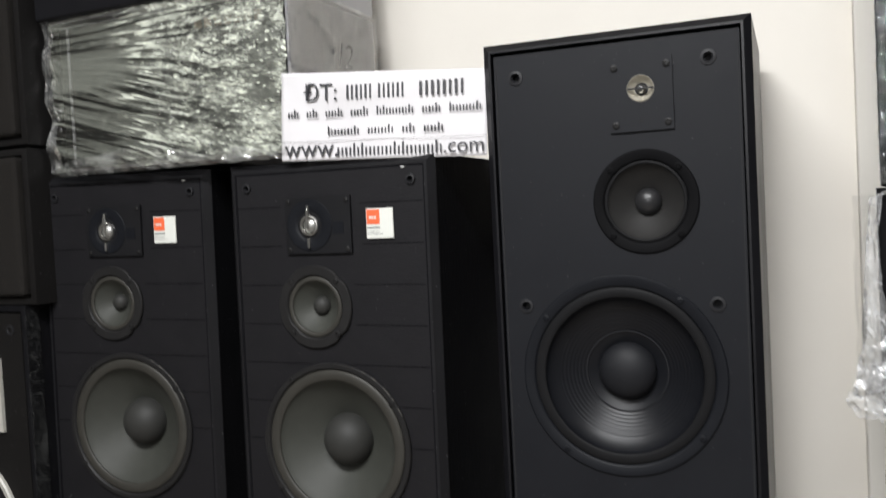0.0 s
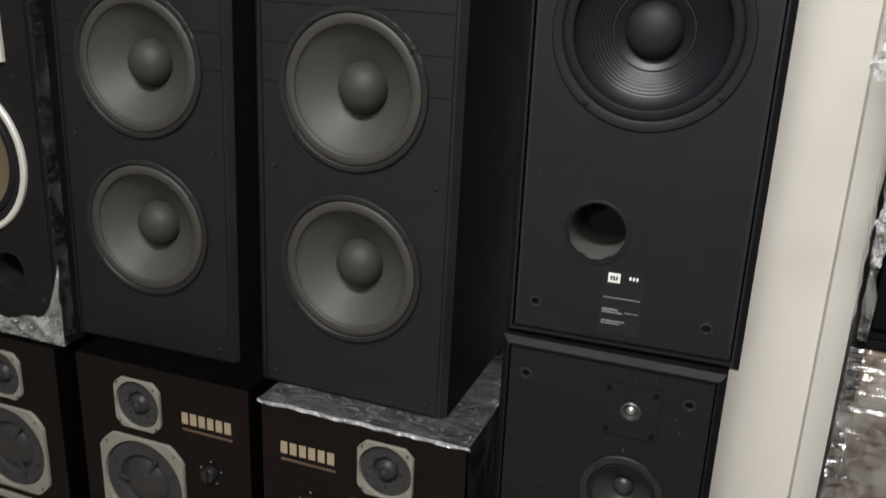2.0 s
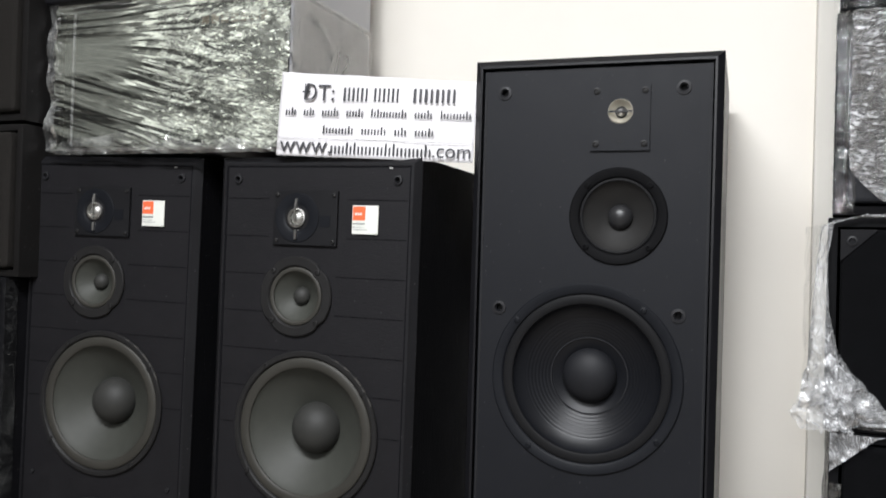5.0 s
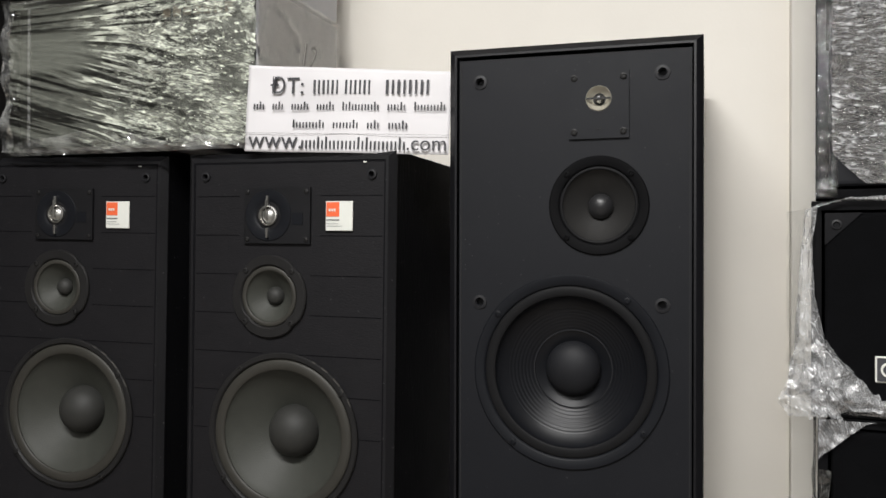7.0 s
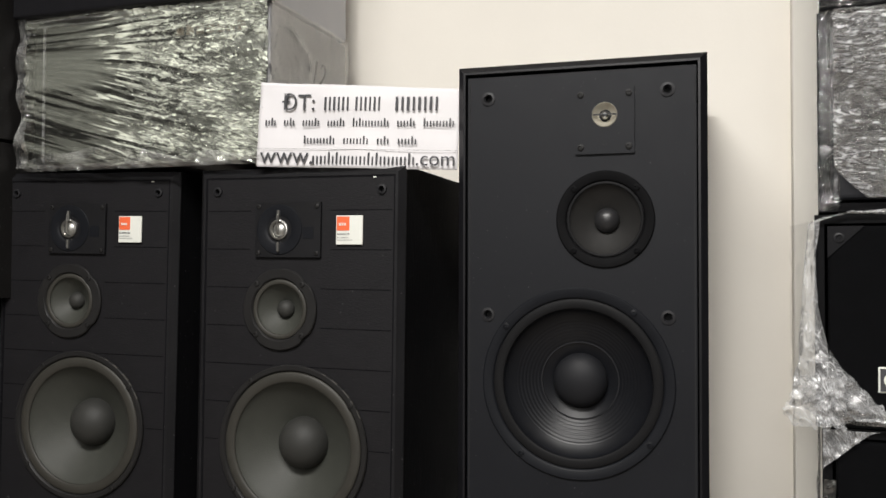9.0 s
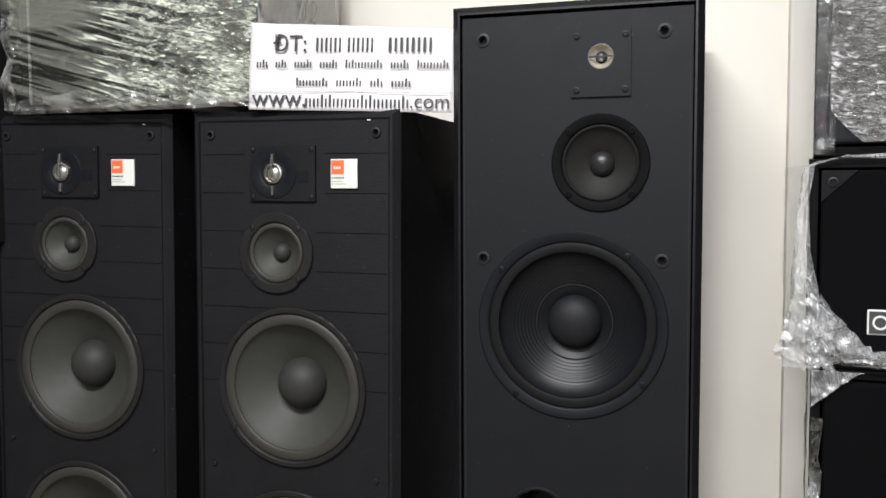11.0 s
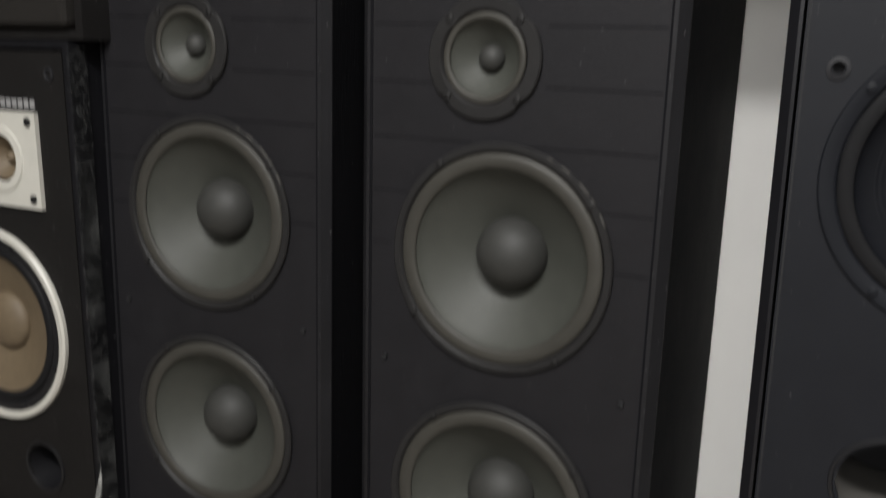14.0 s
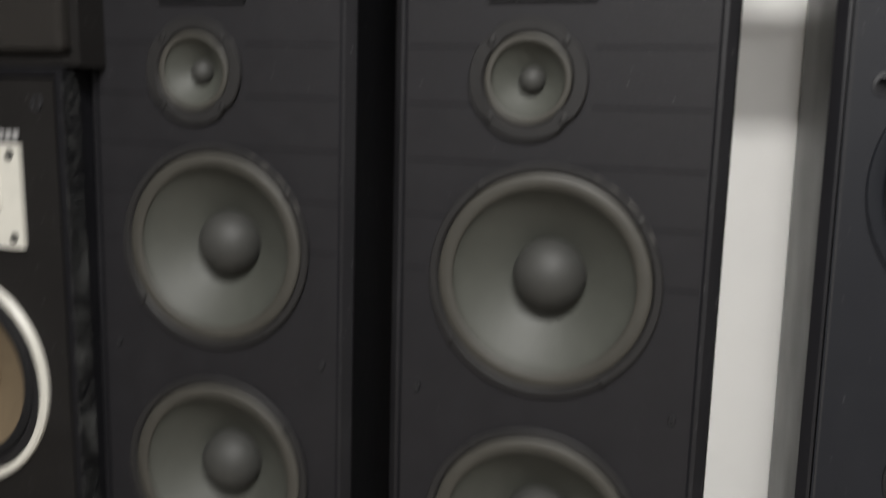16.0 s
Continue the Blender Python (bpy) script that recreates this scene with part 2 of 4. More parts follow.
# lighter than the cabinet: the chamfer's highlight is put into the colour
EDGE = mat("ash_edge_highlight", (0.0076, 0.0075, 0.0086), 0.5, vary=0.25, scale=50, bump=0.12, bump_scale=300, stretch=(1, 1, 0.15), spec=0.25, fleck=0.08)
SIDE = mat("black_vinyl_side", (0.005, 0.005, 0.006), 0.5, vary=0.2, scale=60, bump=0.15, bump_scale=260, stretch=(1, 1, 0.15), spec=0.12, fleck=0.06)
MATTE = mat("matte_black_baffle", (0.0068, 0.0074, 0.0096), 0.55, vary=0.08, scale=160, bump=0.08, bump_scale=1400, fleck=0.06, spec=0.2)
SATIN = mat("satin_black_frame", (0.007, 0.007, 0.0085), 0.36, vary=0.12, scale=60, bump=0.06, bump_scale=500, spec=0.3)
BLACK = mat("black_plastic", (0.008, 0.008, 0.009), 0.38, vary=0.12, scale=60, bump=0.08, bump_scale=700, spec=0.3)
# near-black with the shade of hollows put in; also covers guard arms
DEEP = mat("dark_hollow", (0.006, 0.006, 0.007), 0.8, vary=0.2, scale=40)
FLANGE = mat("grey_black_flange", (0.0138, 0.0134, 0.0134), 0.48, vary=0.12, scale=70, bump=0.1, bump_scale=600, spec=0.18)
CONE = mat("grey_coated_paper_cone", (0.0385, 0.040, 0.0342), 0.55, vary=0.10, scale=60, bump=0.2, bump_scale=500, spec=0.3)
ROLL = mat("grey_rubber_roll", (0.031, 0.0295, 0.025), 0.5, vary=0.12, scale=60, spec=0.3)
CAP = mat("grey_paper_cap", (0.0255, 0.0255, 0.0235), 0.6, vary=0.10, scale=70, bump=0.15, bump_scale=600, spec=0.3)
POLY = mat("black_poly_cone", (0.0062, 0.0067, 0.0084), 0.36, vary=0.1, scale=60, spec=0.26)
BROWNMATTE = mat("brown_black_baffle", (0.0060, 0.0055, 0.0053), 0.6, vary=0.12, scale=140, bump=0.2, bump_scale=800, spec=0.18, fleck=0.06)
DRIVER = mat("black_driver_flange", (0.0064, 0.0071, 0.0092), 0.5, vary=0.1, scale=80, bump=0.05, bump_scale=600, spec=0.16)
BROWNCONE = mat("brown_paper_cone", (0.024, 0.018, 0.012), 0.7, vary=0.3, scale=260, bump=0.4, bump_scale=900, spec=0.2)
JET = mat("jet_black_plate", (0.0045, 0.0045, 0.005), 0.6, vary=0.1, scale=80, bump=0.05, bump_scale=600, spec=0.05)
SEAM = mat("shadowed_seam", (0.0050, 0.0049, 0.0056), 0.9, vary=0.2, scale=60, spec=0.0)
CAPBLACK = mat("matte_black_cap", (0.0082, 0.0086, 0.0104), 0.6, vary=0.1, scale=80, spec=0.25)
TUBE = mat("grey_card_tube", (0.055, 0.052, 0.047), 0.7, vary=0.12, scale=60)
RUBBER = mat("black_rubber", (0.008, 0.008, 0.0086), 0.55, vary=0.1, scale=60, spec=0.1)
MIDCONE = mat("dark_mid_cone", (0.018, 0.0175, 0.017), 0.45, vary=0.1, scale=80, spec=0.3)
GLOSSCAP = mat("gloss_black_cap", (0.016, 0.016, 0.017), 0.36, vary=0.1, scale=80, spec=0.4)
CHROME = mat("chrome", (0.55, 0.54, 0.52), 0.32, metal=1.0, vary=0.06, scale=90)
HORN = mat("satin_nickel_horn", (0.70, 0.66, 0.55), 0.34, metal=0.6, vary=0.1, scale=120)
SILVER = mat("brushed_silver", (0.40, 0.40, 0.38), 0.42, metal=0.9, vary=0.08, scale=90)
STEEL = mat("dark_screw_steel", (0.10, 0.10, 0.10), 0.4, metal=0.8, vary=0.15, scale=200)
GROMMET = mat("black_rubber_grommet", (0.012, 0.012, 0.0135), 0.5, vary=0.12, scale=200, spec=0.28)
LABELW = mat("white_label", (0.66, 0.67, 0.62), 0.45, vary=0.05, scale=80)
ORANGE = mat("orange_print", (0.75, 0.13, 0.045), 0.45, vary=0.06, scale=80)
GREYINK = mat("grey_print", (0.2, 0.2, 0.2), 0.5, vary=0.1, scale=200)
INK = mat("black_ink", (0.035, 0.035, 0.04), 0.6, vary=0.1, scale=200)
PAPER = mat("white_paper", (0.62, 0.605, 0.615), 0.5, vary=0.05, scale=18, bump=0.25, bump_scale=22)
CREAM = mat("cream_enamel", (0.155, 0.146, 0.124), 0.4, vary=0.10, scale=60, bump=0.06, bump_scale=400, spec=0.3)
IVORY = mat("ivory_plate", (0.41, 0.40, 0.36), 0.35, vary=0.06, scale=60)
TAN = mat("tan_paper_cone", (0.098, 0.072, 0.042), 0.65, vary=0.16, scale=70, bump=0.25, bump_scale=500)
BROWNBOX = mat("dark_brown_veneer", (0.0043, 0.0025, 0.0017), 0.55, vary=0.25, scale=60, bump=0.2, bump_scale=260, stretch=(0.12, 1, 1), spec=0.12, fleck=0.015)
DARKTOP = mat("near_black_veneer", (0.0011, 0.0010, 0.0010), 0.8, vary=0.25, scale=60, bump=0.15, bump_scale=260, stretch=(0.12, 1, 1), spec=0.02)
BOARD = mat("white_foam_board", (0.84, 0.83, 0.80), 0.7, vary=0.03, scale=14, bump=0.05, bump_scale=300)
MESHGREY = mat("grey_dome_mesh", (0.027, 0.027, 0.0275), 0.55, vary=0.15, scale=200, bump=0.5, bump_scale=1500, spec=0.2)
DOME = mat("dark_metal_dome", (0.021, 0.02, 0.0195), 0.45, vary=0.2, scale=120, bump=0.1, bump_scale=500, spec=0.25)
BLACKCLOTH = mat("deep_black_cloth", (0.0030, 0.0031, 0.0036), 0.9, vary=0.3, scale=400, bump=0.5, bump_scale=1800, spec=0.06)
CLOTH = mat("black_grille_cloth", (0.0130, 0.0117, 0.0104), 0.85, vary=0.25, scale=500, bump=0.5, bump_scale=1800, spec=0.15)
GOLD = mat("gold_trim", (0.42, 0.35, 0.23), 0.38, metal=0.8, vary=0.12, scale=90)
GOLDPALE = mat("pale_gold_print", (0.24, 0.19, 0.13), 0.45, vary=0.08, scale=90)
GREENGREY = mat("grey_green_panel", (0.012, 0.0125, 0.011), 0.35, vary=0.12, scale=18, spec=0.4)
GREYSIDE = mat("grey_board_side", (0.42, 0.42, 0.435), 0.5, vary=0.06, scale=24, stretch=(1, 1, 0.2))
CARD = mat("brown_board", (0.10, 0.065, 0.04), 0.6, vary=0.2, scale=50)
FILM = film("cling_film", 0.06, 0.7, 0.12, edge=(0.46, 0.66), low=0.1, high=2.4, scale=22, crease_glint=0.12)
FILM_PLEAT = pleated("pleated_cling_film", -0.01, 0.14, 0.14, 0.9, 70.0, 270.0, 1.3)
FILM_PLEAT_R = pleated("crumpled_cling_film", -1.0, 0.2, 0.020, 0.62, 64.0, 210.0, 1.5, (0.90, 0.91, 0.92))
FILM_CLEAR = film("clear_cling_film", 0.02, 0.2, 0.12, edge=(0.5, 0.66), low=0.1, high=2.5, scale=20, fres=0.5, crease_glint=0.05)
FILM_THICK = film("gathered_cling_film", 0.19, 0.35, 0.2, tint=(0.72, 0.73, 0.74), scale=34, lean=25, stretch=(2.2, 1.6, 0.8), edge=(0.36, 0.68), low=0.5, high=1.9, fres=0.45, relief=0.003, rscale=90, crease_glint=0.75)
FILM_FOOT = film("loose_cling_film", 0.12, 0.2, 0.18, scale=26, lean=40, stretch=(1, 1, 1.6), edge=(0.36, 0.72), low=0.3, high=2.6, fres=0.5, relief=0.003, rscale=24, crease_glint=0.45)
FILM_TOP = film("flat_cling_film", 0.032, 0.25, 0.16, scale=24, stretch=(0.7, 1.4, 1), edge=(0.36, 0.74), fres=0.25, low=0.5, high=1.8, relief=0.0025, rscale=30, crease_glint=0.16)


# ---- mesh helpers ----
def part(name, bm, material, parent, label="", smooth=False):
    me = bpy.data.meshes.new(name)
    bmesh.ops.recalc_face_normals(bm, faces=bm.faces)
    bm.to_mesh(me)
    bm.free()
    me.materials.append(material)
    if smooth:
        me.shade_smooth()
        me.set_sharp_from_angle(angle=radians(38))
    ob = new(name, me)
    ob.parent = parent
    return tagged(ob, label)


def thing(name, m, label, category, group="", kind=""):
    ob = new(name)
    ob.empty_display_size = 0.05
    ob.matrix_world = m
    return tagged(ob, label, category, group, kind)


def add_box(bm, x0, x1, y0, y1, z0, z1, bevel=0.0, segments=2):
    made = bmesh.ops.create_cube(bm, size=1, matrix=Matrix.Translation(((x0 + x1) / 2, (y0 + y1) / 2, (z0 + z1) / 2)) @ Matrix.Diagonal((x1 - x0, y1 - y0, z1 - z0, 1)))
    if bevel:
        edges = list({e for v in made["verts"] for e in v.link_edges})
        bmesh.ops.bevel(bm, geom=edges, offset=bevel, segments=segments, affect="EDGES", profile=0.6)
    return bm


def boxed(x0, x1, y0, y1, z0, z1, bevel=0.0, segments=2):
    return add_box(bmesh.new(), x0, x1, y0, y1, z0, z1, bevel, segments)


def lathe(cx, cz, profile, seg=56, y=0.0, bm=None, wave=None):
    """Turns a profile of (radius, y) about an axis along y."""
    bm = bm or bmesh.new()
    rings = []
    for r, py in profile:
        if r <= 1e-6:
            rings.append([bm.verts.new((cx, y + py, cz))])
            continue
        ring = []
        for k in range(seg):
            a = 2 * math.pi * k / seg
            rr = r * (wave(a) if wave else 1)
            ring.append(bm.verts.new((cx + rr * math.cos(a), y + py, cz + rr * math.sin(a))))
        rings.append(ring)
    for p, q in zip(rings, rings[1:]):
        for k in range(seg):
            j = (k + 1) % seg
            if len(p) == 1 and len(q) == 1:
                continue
            if len(p) == 1:
                bm.faces.new((p[0], q[k], q[j]))
            elif len(q) == 1:
                bm.faces.new((p[k], p[j], q[0]))
            else:
                bm.faces.new((p[k], p[j], q[j], q[k]))
    return bm


def pierced(x0, x1, z0, z1, y, thick, holes):
    """A board facing -y with round holes through it."""
    from mathutils.geometry import delaunay_2d_cdt
    pts, edges = [], []

    def loop(points):
        first = len(pts)
        pts.extend(Vector(p) for p in points)
        n = len(pts) - first
        edges.extend((first + i, first + (i + 1) % n) for i in range(n))

    loop([(x0, z0), (x1, z0), (x1, z1), (x0, z1)])
    for cx, cz, r in holes:
        n = 48 if r > 0.03 else 20
        loop([(cx + r * math.cos(2 * math.pi * k / n), cz + r * math.sin(2 * math.pi * k / n)) for k in range(n)])
    vs, _, fs, *_ = delaunay_2d_cdt(pts, edges, [], 0, 1e-6)
    bm = bmesh.new()
    front = [bm.verts.new((v.x, y, v.y)) for v in vs]
    for f in fs:
        c = sum((vs[i] for i in f), Vector((0, 0))) / len(f)
        if all((c - Vector((hx, hz))).length > hr * 0.985 for hx, hz, hr in holes):
            bm.faces.new([front[i] for i in f])
    rim = [e for e in bm.edges if e.is_boundary]
    made = bmesh.ops.extrude_edge_only(bm, edges=rim)
    for v in made["geom"]:
        if isinstance(v, bmesh.types.BMVert):
            v.co.y += thick
    return bm


def shell(w, d, h, t, bevel=0.003, segments=2, inner=None):
    """A box open at the front, with walls t thick; base centre at the origin, front at y = 0."""
    bm = bmesh.new()
    add_box(bm, -w / 2, w / 2, 0, d, 0, h)
    rim = [e for e in bm.edges if all(v.co.y < 1e-6 for v in e.verts)]
    bmesh.ops.bevel(bm, geom=rim, offset=bevel, segments=segments, affect="EDGES", profile=0.6)
    bm.faces.ensure_lookup_table()
    face = min((f for f in bm.faces if f.normal.y < -0.99), key=lambda f: -f.calc_area())
    bmesh.ops.inset_region(bm, faces=[face], thickness=t - bevel)
    out = bmesh.ops.extrude_discrete_faces(bm, faces=[face])
    for v in out["faces"][0].verts:
        v.co.y += inner or d - 0.02
    return bm


def chamfered(w, d, h, c, t):
    """A cabinet with sloped edges c wide round its front at the sides and top, open at the front."""
    bm = bmesh.new()

    def ring(half, z0, z1, y):
        return [bm.verts.new(p) for p in ((-half, y, z0), (half, y, z0), (half, y, z1), (-half, y, z1))]

    inner_back = ring(w / 2 - t, t, h - t, d - 0.02)
    inner = ring(w / 2 - t, t, h - t, 0)
    front = ring(w / 2, 0.002, h, 0)
    mid = ring(w / 2 + c, 0, h + c, c)
    back = ring(w / 2 + c, 0, h + c, d)
    rings = [inner_back, inner, front, mid, back]
    for p, q in zip(rings, rings[1:]):
        for k in range(4):
            bm.faces.new((p[k], p[(k + 1) % 4], q[(k + 1) % 4], q[k]))
    bm.faces.new(inner_back)
    bm.faces.new(back)
    soft = [e for e in bm.edges if all(v in front + mid for v in e.verts)]
    bmesh.ops.bevel(bm, geom=soft, offset=0.0014, segments=2, affect="EDGES")
    return bm


def front_edge(w, h, c):
    """The sloped edge round a tower's front, a thin strip at the sides and top that carries a painted highlight."""
    bm = bmesh.new()
    rings = []
    for half, top, y in ((w / 2 - 0.0035, h - 0.0035, -0.0008), (w / 2 + 0.0003, h + 0.0003, -0.0008), (w / 2 + c + 0.0005, h + c + 0.0005, c - 0.0005), (w / 2 + c + 0.0005, h + c + 0.0005, c + 0.0015)):
        rings.append([bm.verts.new(p) for p in ((-half, y, 0.004), (-half, y, top), (half, y, top), (half, y, 0.004))])
    for p, q in zip(rings, rings[1:]):
        for k in range(3):
            bm.faces.new((p[k], p[k + 1], q[k + 1], q[k]))
    return bm


def sheet(nx, nz, place):
    """A grid of nx by nz quads, each corner at place(u, v)."""
    bm = bmesh.new()
    g = [[bm.verts.new(place(i / nx, j / nz)) for j in range(nz + 1)] for i in range(nx + 1)]
    for i in range(nx):
        for j in range(nz):
            bm.faces.new((g[i][j], g[i + 1][j], g[i + 1][j + 1], g[i][j + 1]))
    return bm


def fold(p, scale, seed=0.0):
    """Sharp creases: a ridged noise from 0 to 1."""
    return 1 - abs(noise.noise(Vector(p) * scale + Vector((seed, seed * 1.7, 0.3)))) * 2


# ---- loudspeaker parts ----
def screw(owner, cx, cz, y, r=0.004, material=None):
    bm = lathe(cx, cz, [(0, -0.001), (r * 0.45, -0.001), (r * 0.5, -0.0022), (r, -0.0016), (r, 0.002)], 12, y)
    return part("screw", bm, material or STEEL, owner)


def socket(owner, cx, cz, y, r=0.0085, material=None):
    """A round rubber socket for a grille peg."""
    bm = lathe(cx, cz, [(r * 0.5, 0.010), (r * 0.5, -0.0005), (r * 0.62, -0.002), (r * 0.95, -0.0015), (r, 0.002)], 20, y)
    ob = part("grille_socket", bm, material or GROMMET, owner, smooth=True)
    # dark disc gives the hole its shade
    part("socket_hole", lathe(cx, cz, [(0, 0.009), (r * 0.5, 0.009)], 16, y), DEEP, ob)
    return ob


def woofer(owner, cx, cz, y, flange, outer, inner, cap, depth, mats, screws=8, ribs=0, turn=0.4, cap_rise=0.014, name="woofer", cap_ring=False, wave=None, lip=0.004, roll=0.55, curve=0.82):
    """A cone driver: basket flange, half-roll surround, curved cone and domed cap."""
    m_flange, m_roll, m_cone, m_cap = mats
    ring = lathe(cx, cz, [(flange, 0.001), (flange, -lip * 0.6), (flange - 0.0015, -lip), (outer + 0.003, -lip), (outer + 0.001, -lip * 0.6), (outer - 0.002, 0.006)], 72, y, wave=wave)
    base = part(name, ring, m_flange, owner, smooth=True)
    prof = []
    half, mid = (outer - inner) / 2, (outer + inner) / 2
    for k in range(11):
        a = math.pi * k / 10
        prof.append((mid + half * math.cos(a), -lip * 0.2 - half * roll * math.sin(a)))
    part("surround", lathe(cx, cz, prof, 72, y), m_roll, base, smooth=True)
    prof = []
    steps = 26
    for k in range(steps + 1):
        s = k / steps
        r = inner + (cap * 0.9 - inner) * s
        py = depth * (s ** curve)
        prof.append((r, py))
    if ribs:
        prof = []
        steps = ribs * 8
        for k in range(steps + 1):
            s = k / steps
            py = depth * (s ** curve)
            if 0.22 < s < 0.70:
                py += 0.00017 * math.sin(2 * math.pi * ribs * s)
            prof.append((inner + (cap * 0.9 - inner) * s, py))
    part("cone", lathe(cx, cz, prof, 72, y), m_cone, base, smooth=True)
    prof = [(cap * math.cos(a), depth * 0.90 - cap_rise * math.sin(a)) for a in [math.pi / 2 * k / 9 for k in range(10)]]
    prof[-1] = (0, prof[-1][1])
    part("dust_cap", lathe(cx, cz, [(cap, depth * 1.02)] + prof, 48, y), m_cap, base, smooth=True)
    if cap_ring:
        ring_y = depth * (((inner - cap * 1.42) / (inner - cap * 0.9)) ** curve)
        part("cap_ring", lathe(cx, cz, [(cap * 1.44, ring_y + 0.001), (cap * 1.43, ring_y - 0.0012), (cap * 1.39, ring_y - 0.0012), (cap * 1.37, ring_y + 0.003)], 56, y), m_cap, base, smooth=True)
    for k in range(screws):
        a = turn + 2 * math.pi * k / screws
        rr = (flange + outer) / 2 + 0.0006
        screw(base, cx + rr * math.cos(a), cz + rr * math.sin(a), y - lip, 0.0042, m_flange)
    return base


def bars(owner, name, x0, x1, z, height, y, material, n, label="", fill=0.72):
    """A line of writing that cannot be read, as plain bars."""
    bm = bmesh.new()
    step = (x1 - x0) / n
    for k in range(n):
        add_box(bm, x0 + k * step, x0 + (k + fill) * step, y - 0.0006, y + 0.0004, z - height / 2, z + height / 2)
    return part(name, bm, material, owner, label)


# ---- the room ----
def slab(name, x0, x1, y0, y1, z0, z1, material, label, category):
    me_ob = part(name, boxed(x0, x1, y0, y1, z0, z1), material, None)
    return tagged(me_ob, label, category, kind="structure")


WALL_Y = 1.345
slab("floor", -3.2, 2.2, -3.2, WALL_Y, -0.1, 0.0, FLOOR, "beige glazed tile shop floor", "floor")
slab("ceiling", -3.2, 2.2, -3.2, WALL_Y, 2.75, 2.85, CEIL, "white painted ceiling of the shop", "ceiling")
slab("wall_north", -3.3, 2.3, WALL_Y, WALL_Y + 0.12, -0.1, 2.85, WALL, "cream-white painted plaster wall behind the loudspeakers", "wall")
# out of view, added to close the room and hold down the bounce
slab("wall_south", -3.3, 2.3, -3.32, -3.2, -0.1, 2.85, DIMWALL, "unseen shop wall, darkened to cut bounced light", "wall")
slab("wall_west", -3.32, -3.2, -3.2, WALL_Y, -0.1, 2.85, DIMWALL, "unseen shop wall, darkened to cut bounced light", "wall")
slab("wall_east", 2.2, 2.32, -3.2, WALL_Y, -0.1, 2.85, DIMWALL, "unseen shop wall, darkened to cut bounced light", "wall")
tagged(part("trim_pilaster", boxed(0.030, 0.30, WALL_Y - 0.045, WALL_Y - 0.001, 0.001, 2.749, 0.003), PILASTER, None), "scuffed off-white boxed pipe casing on the wall", "trim", kind="structure")
tagged(part("foam_board", boxed(-0.560, -0.395, 1.3265, 1.3435, 0.001, 1.457, 0.0015), BOARD, None), "white foam board leaning on the wall behind the loudspeakers", "board")


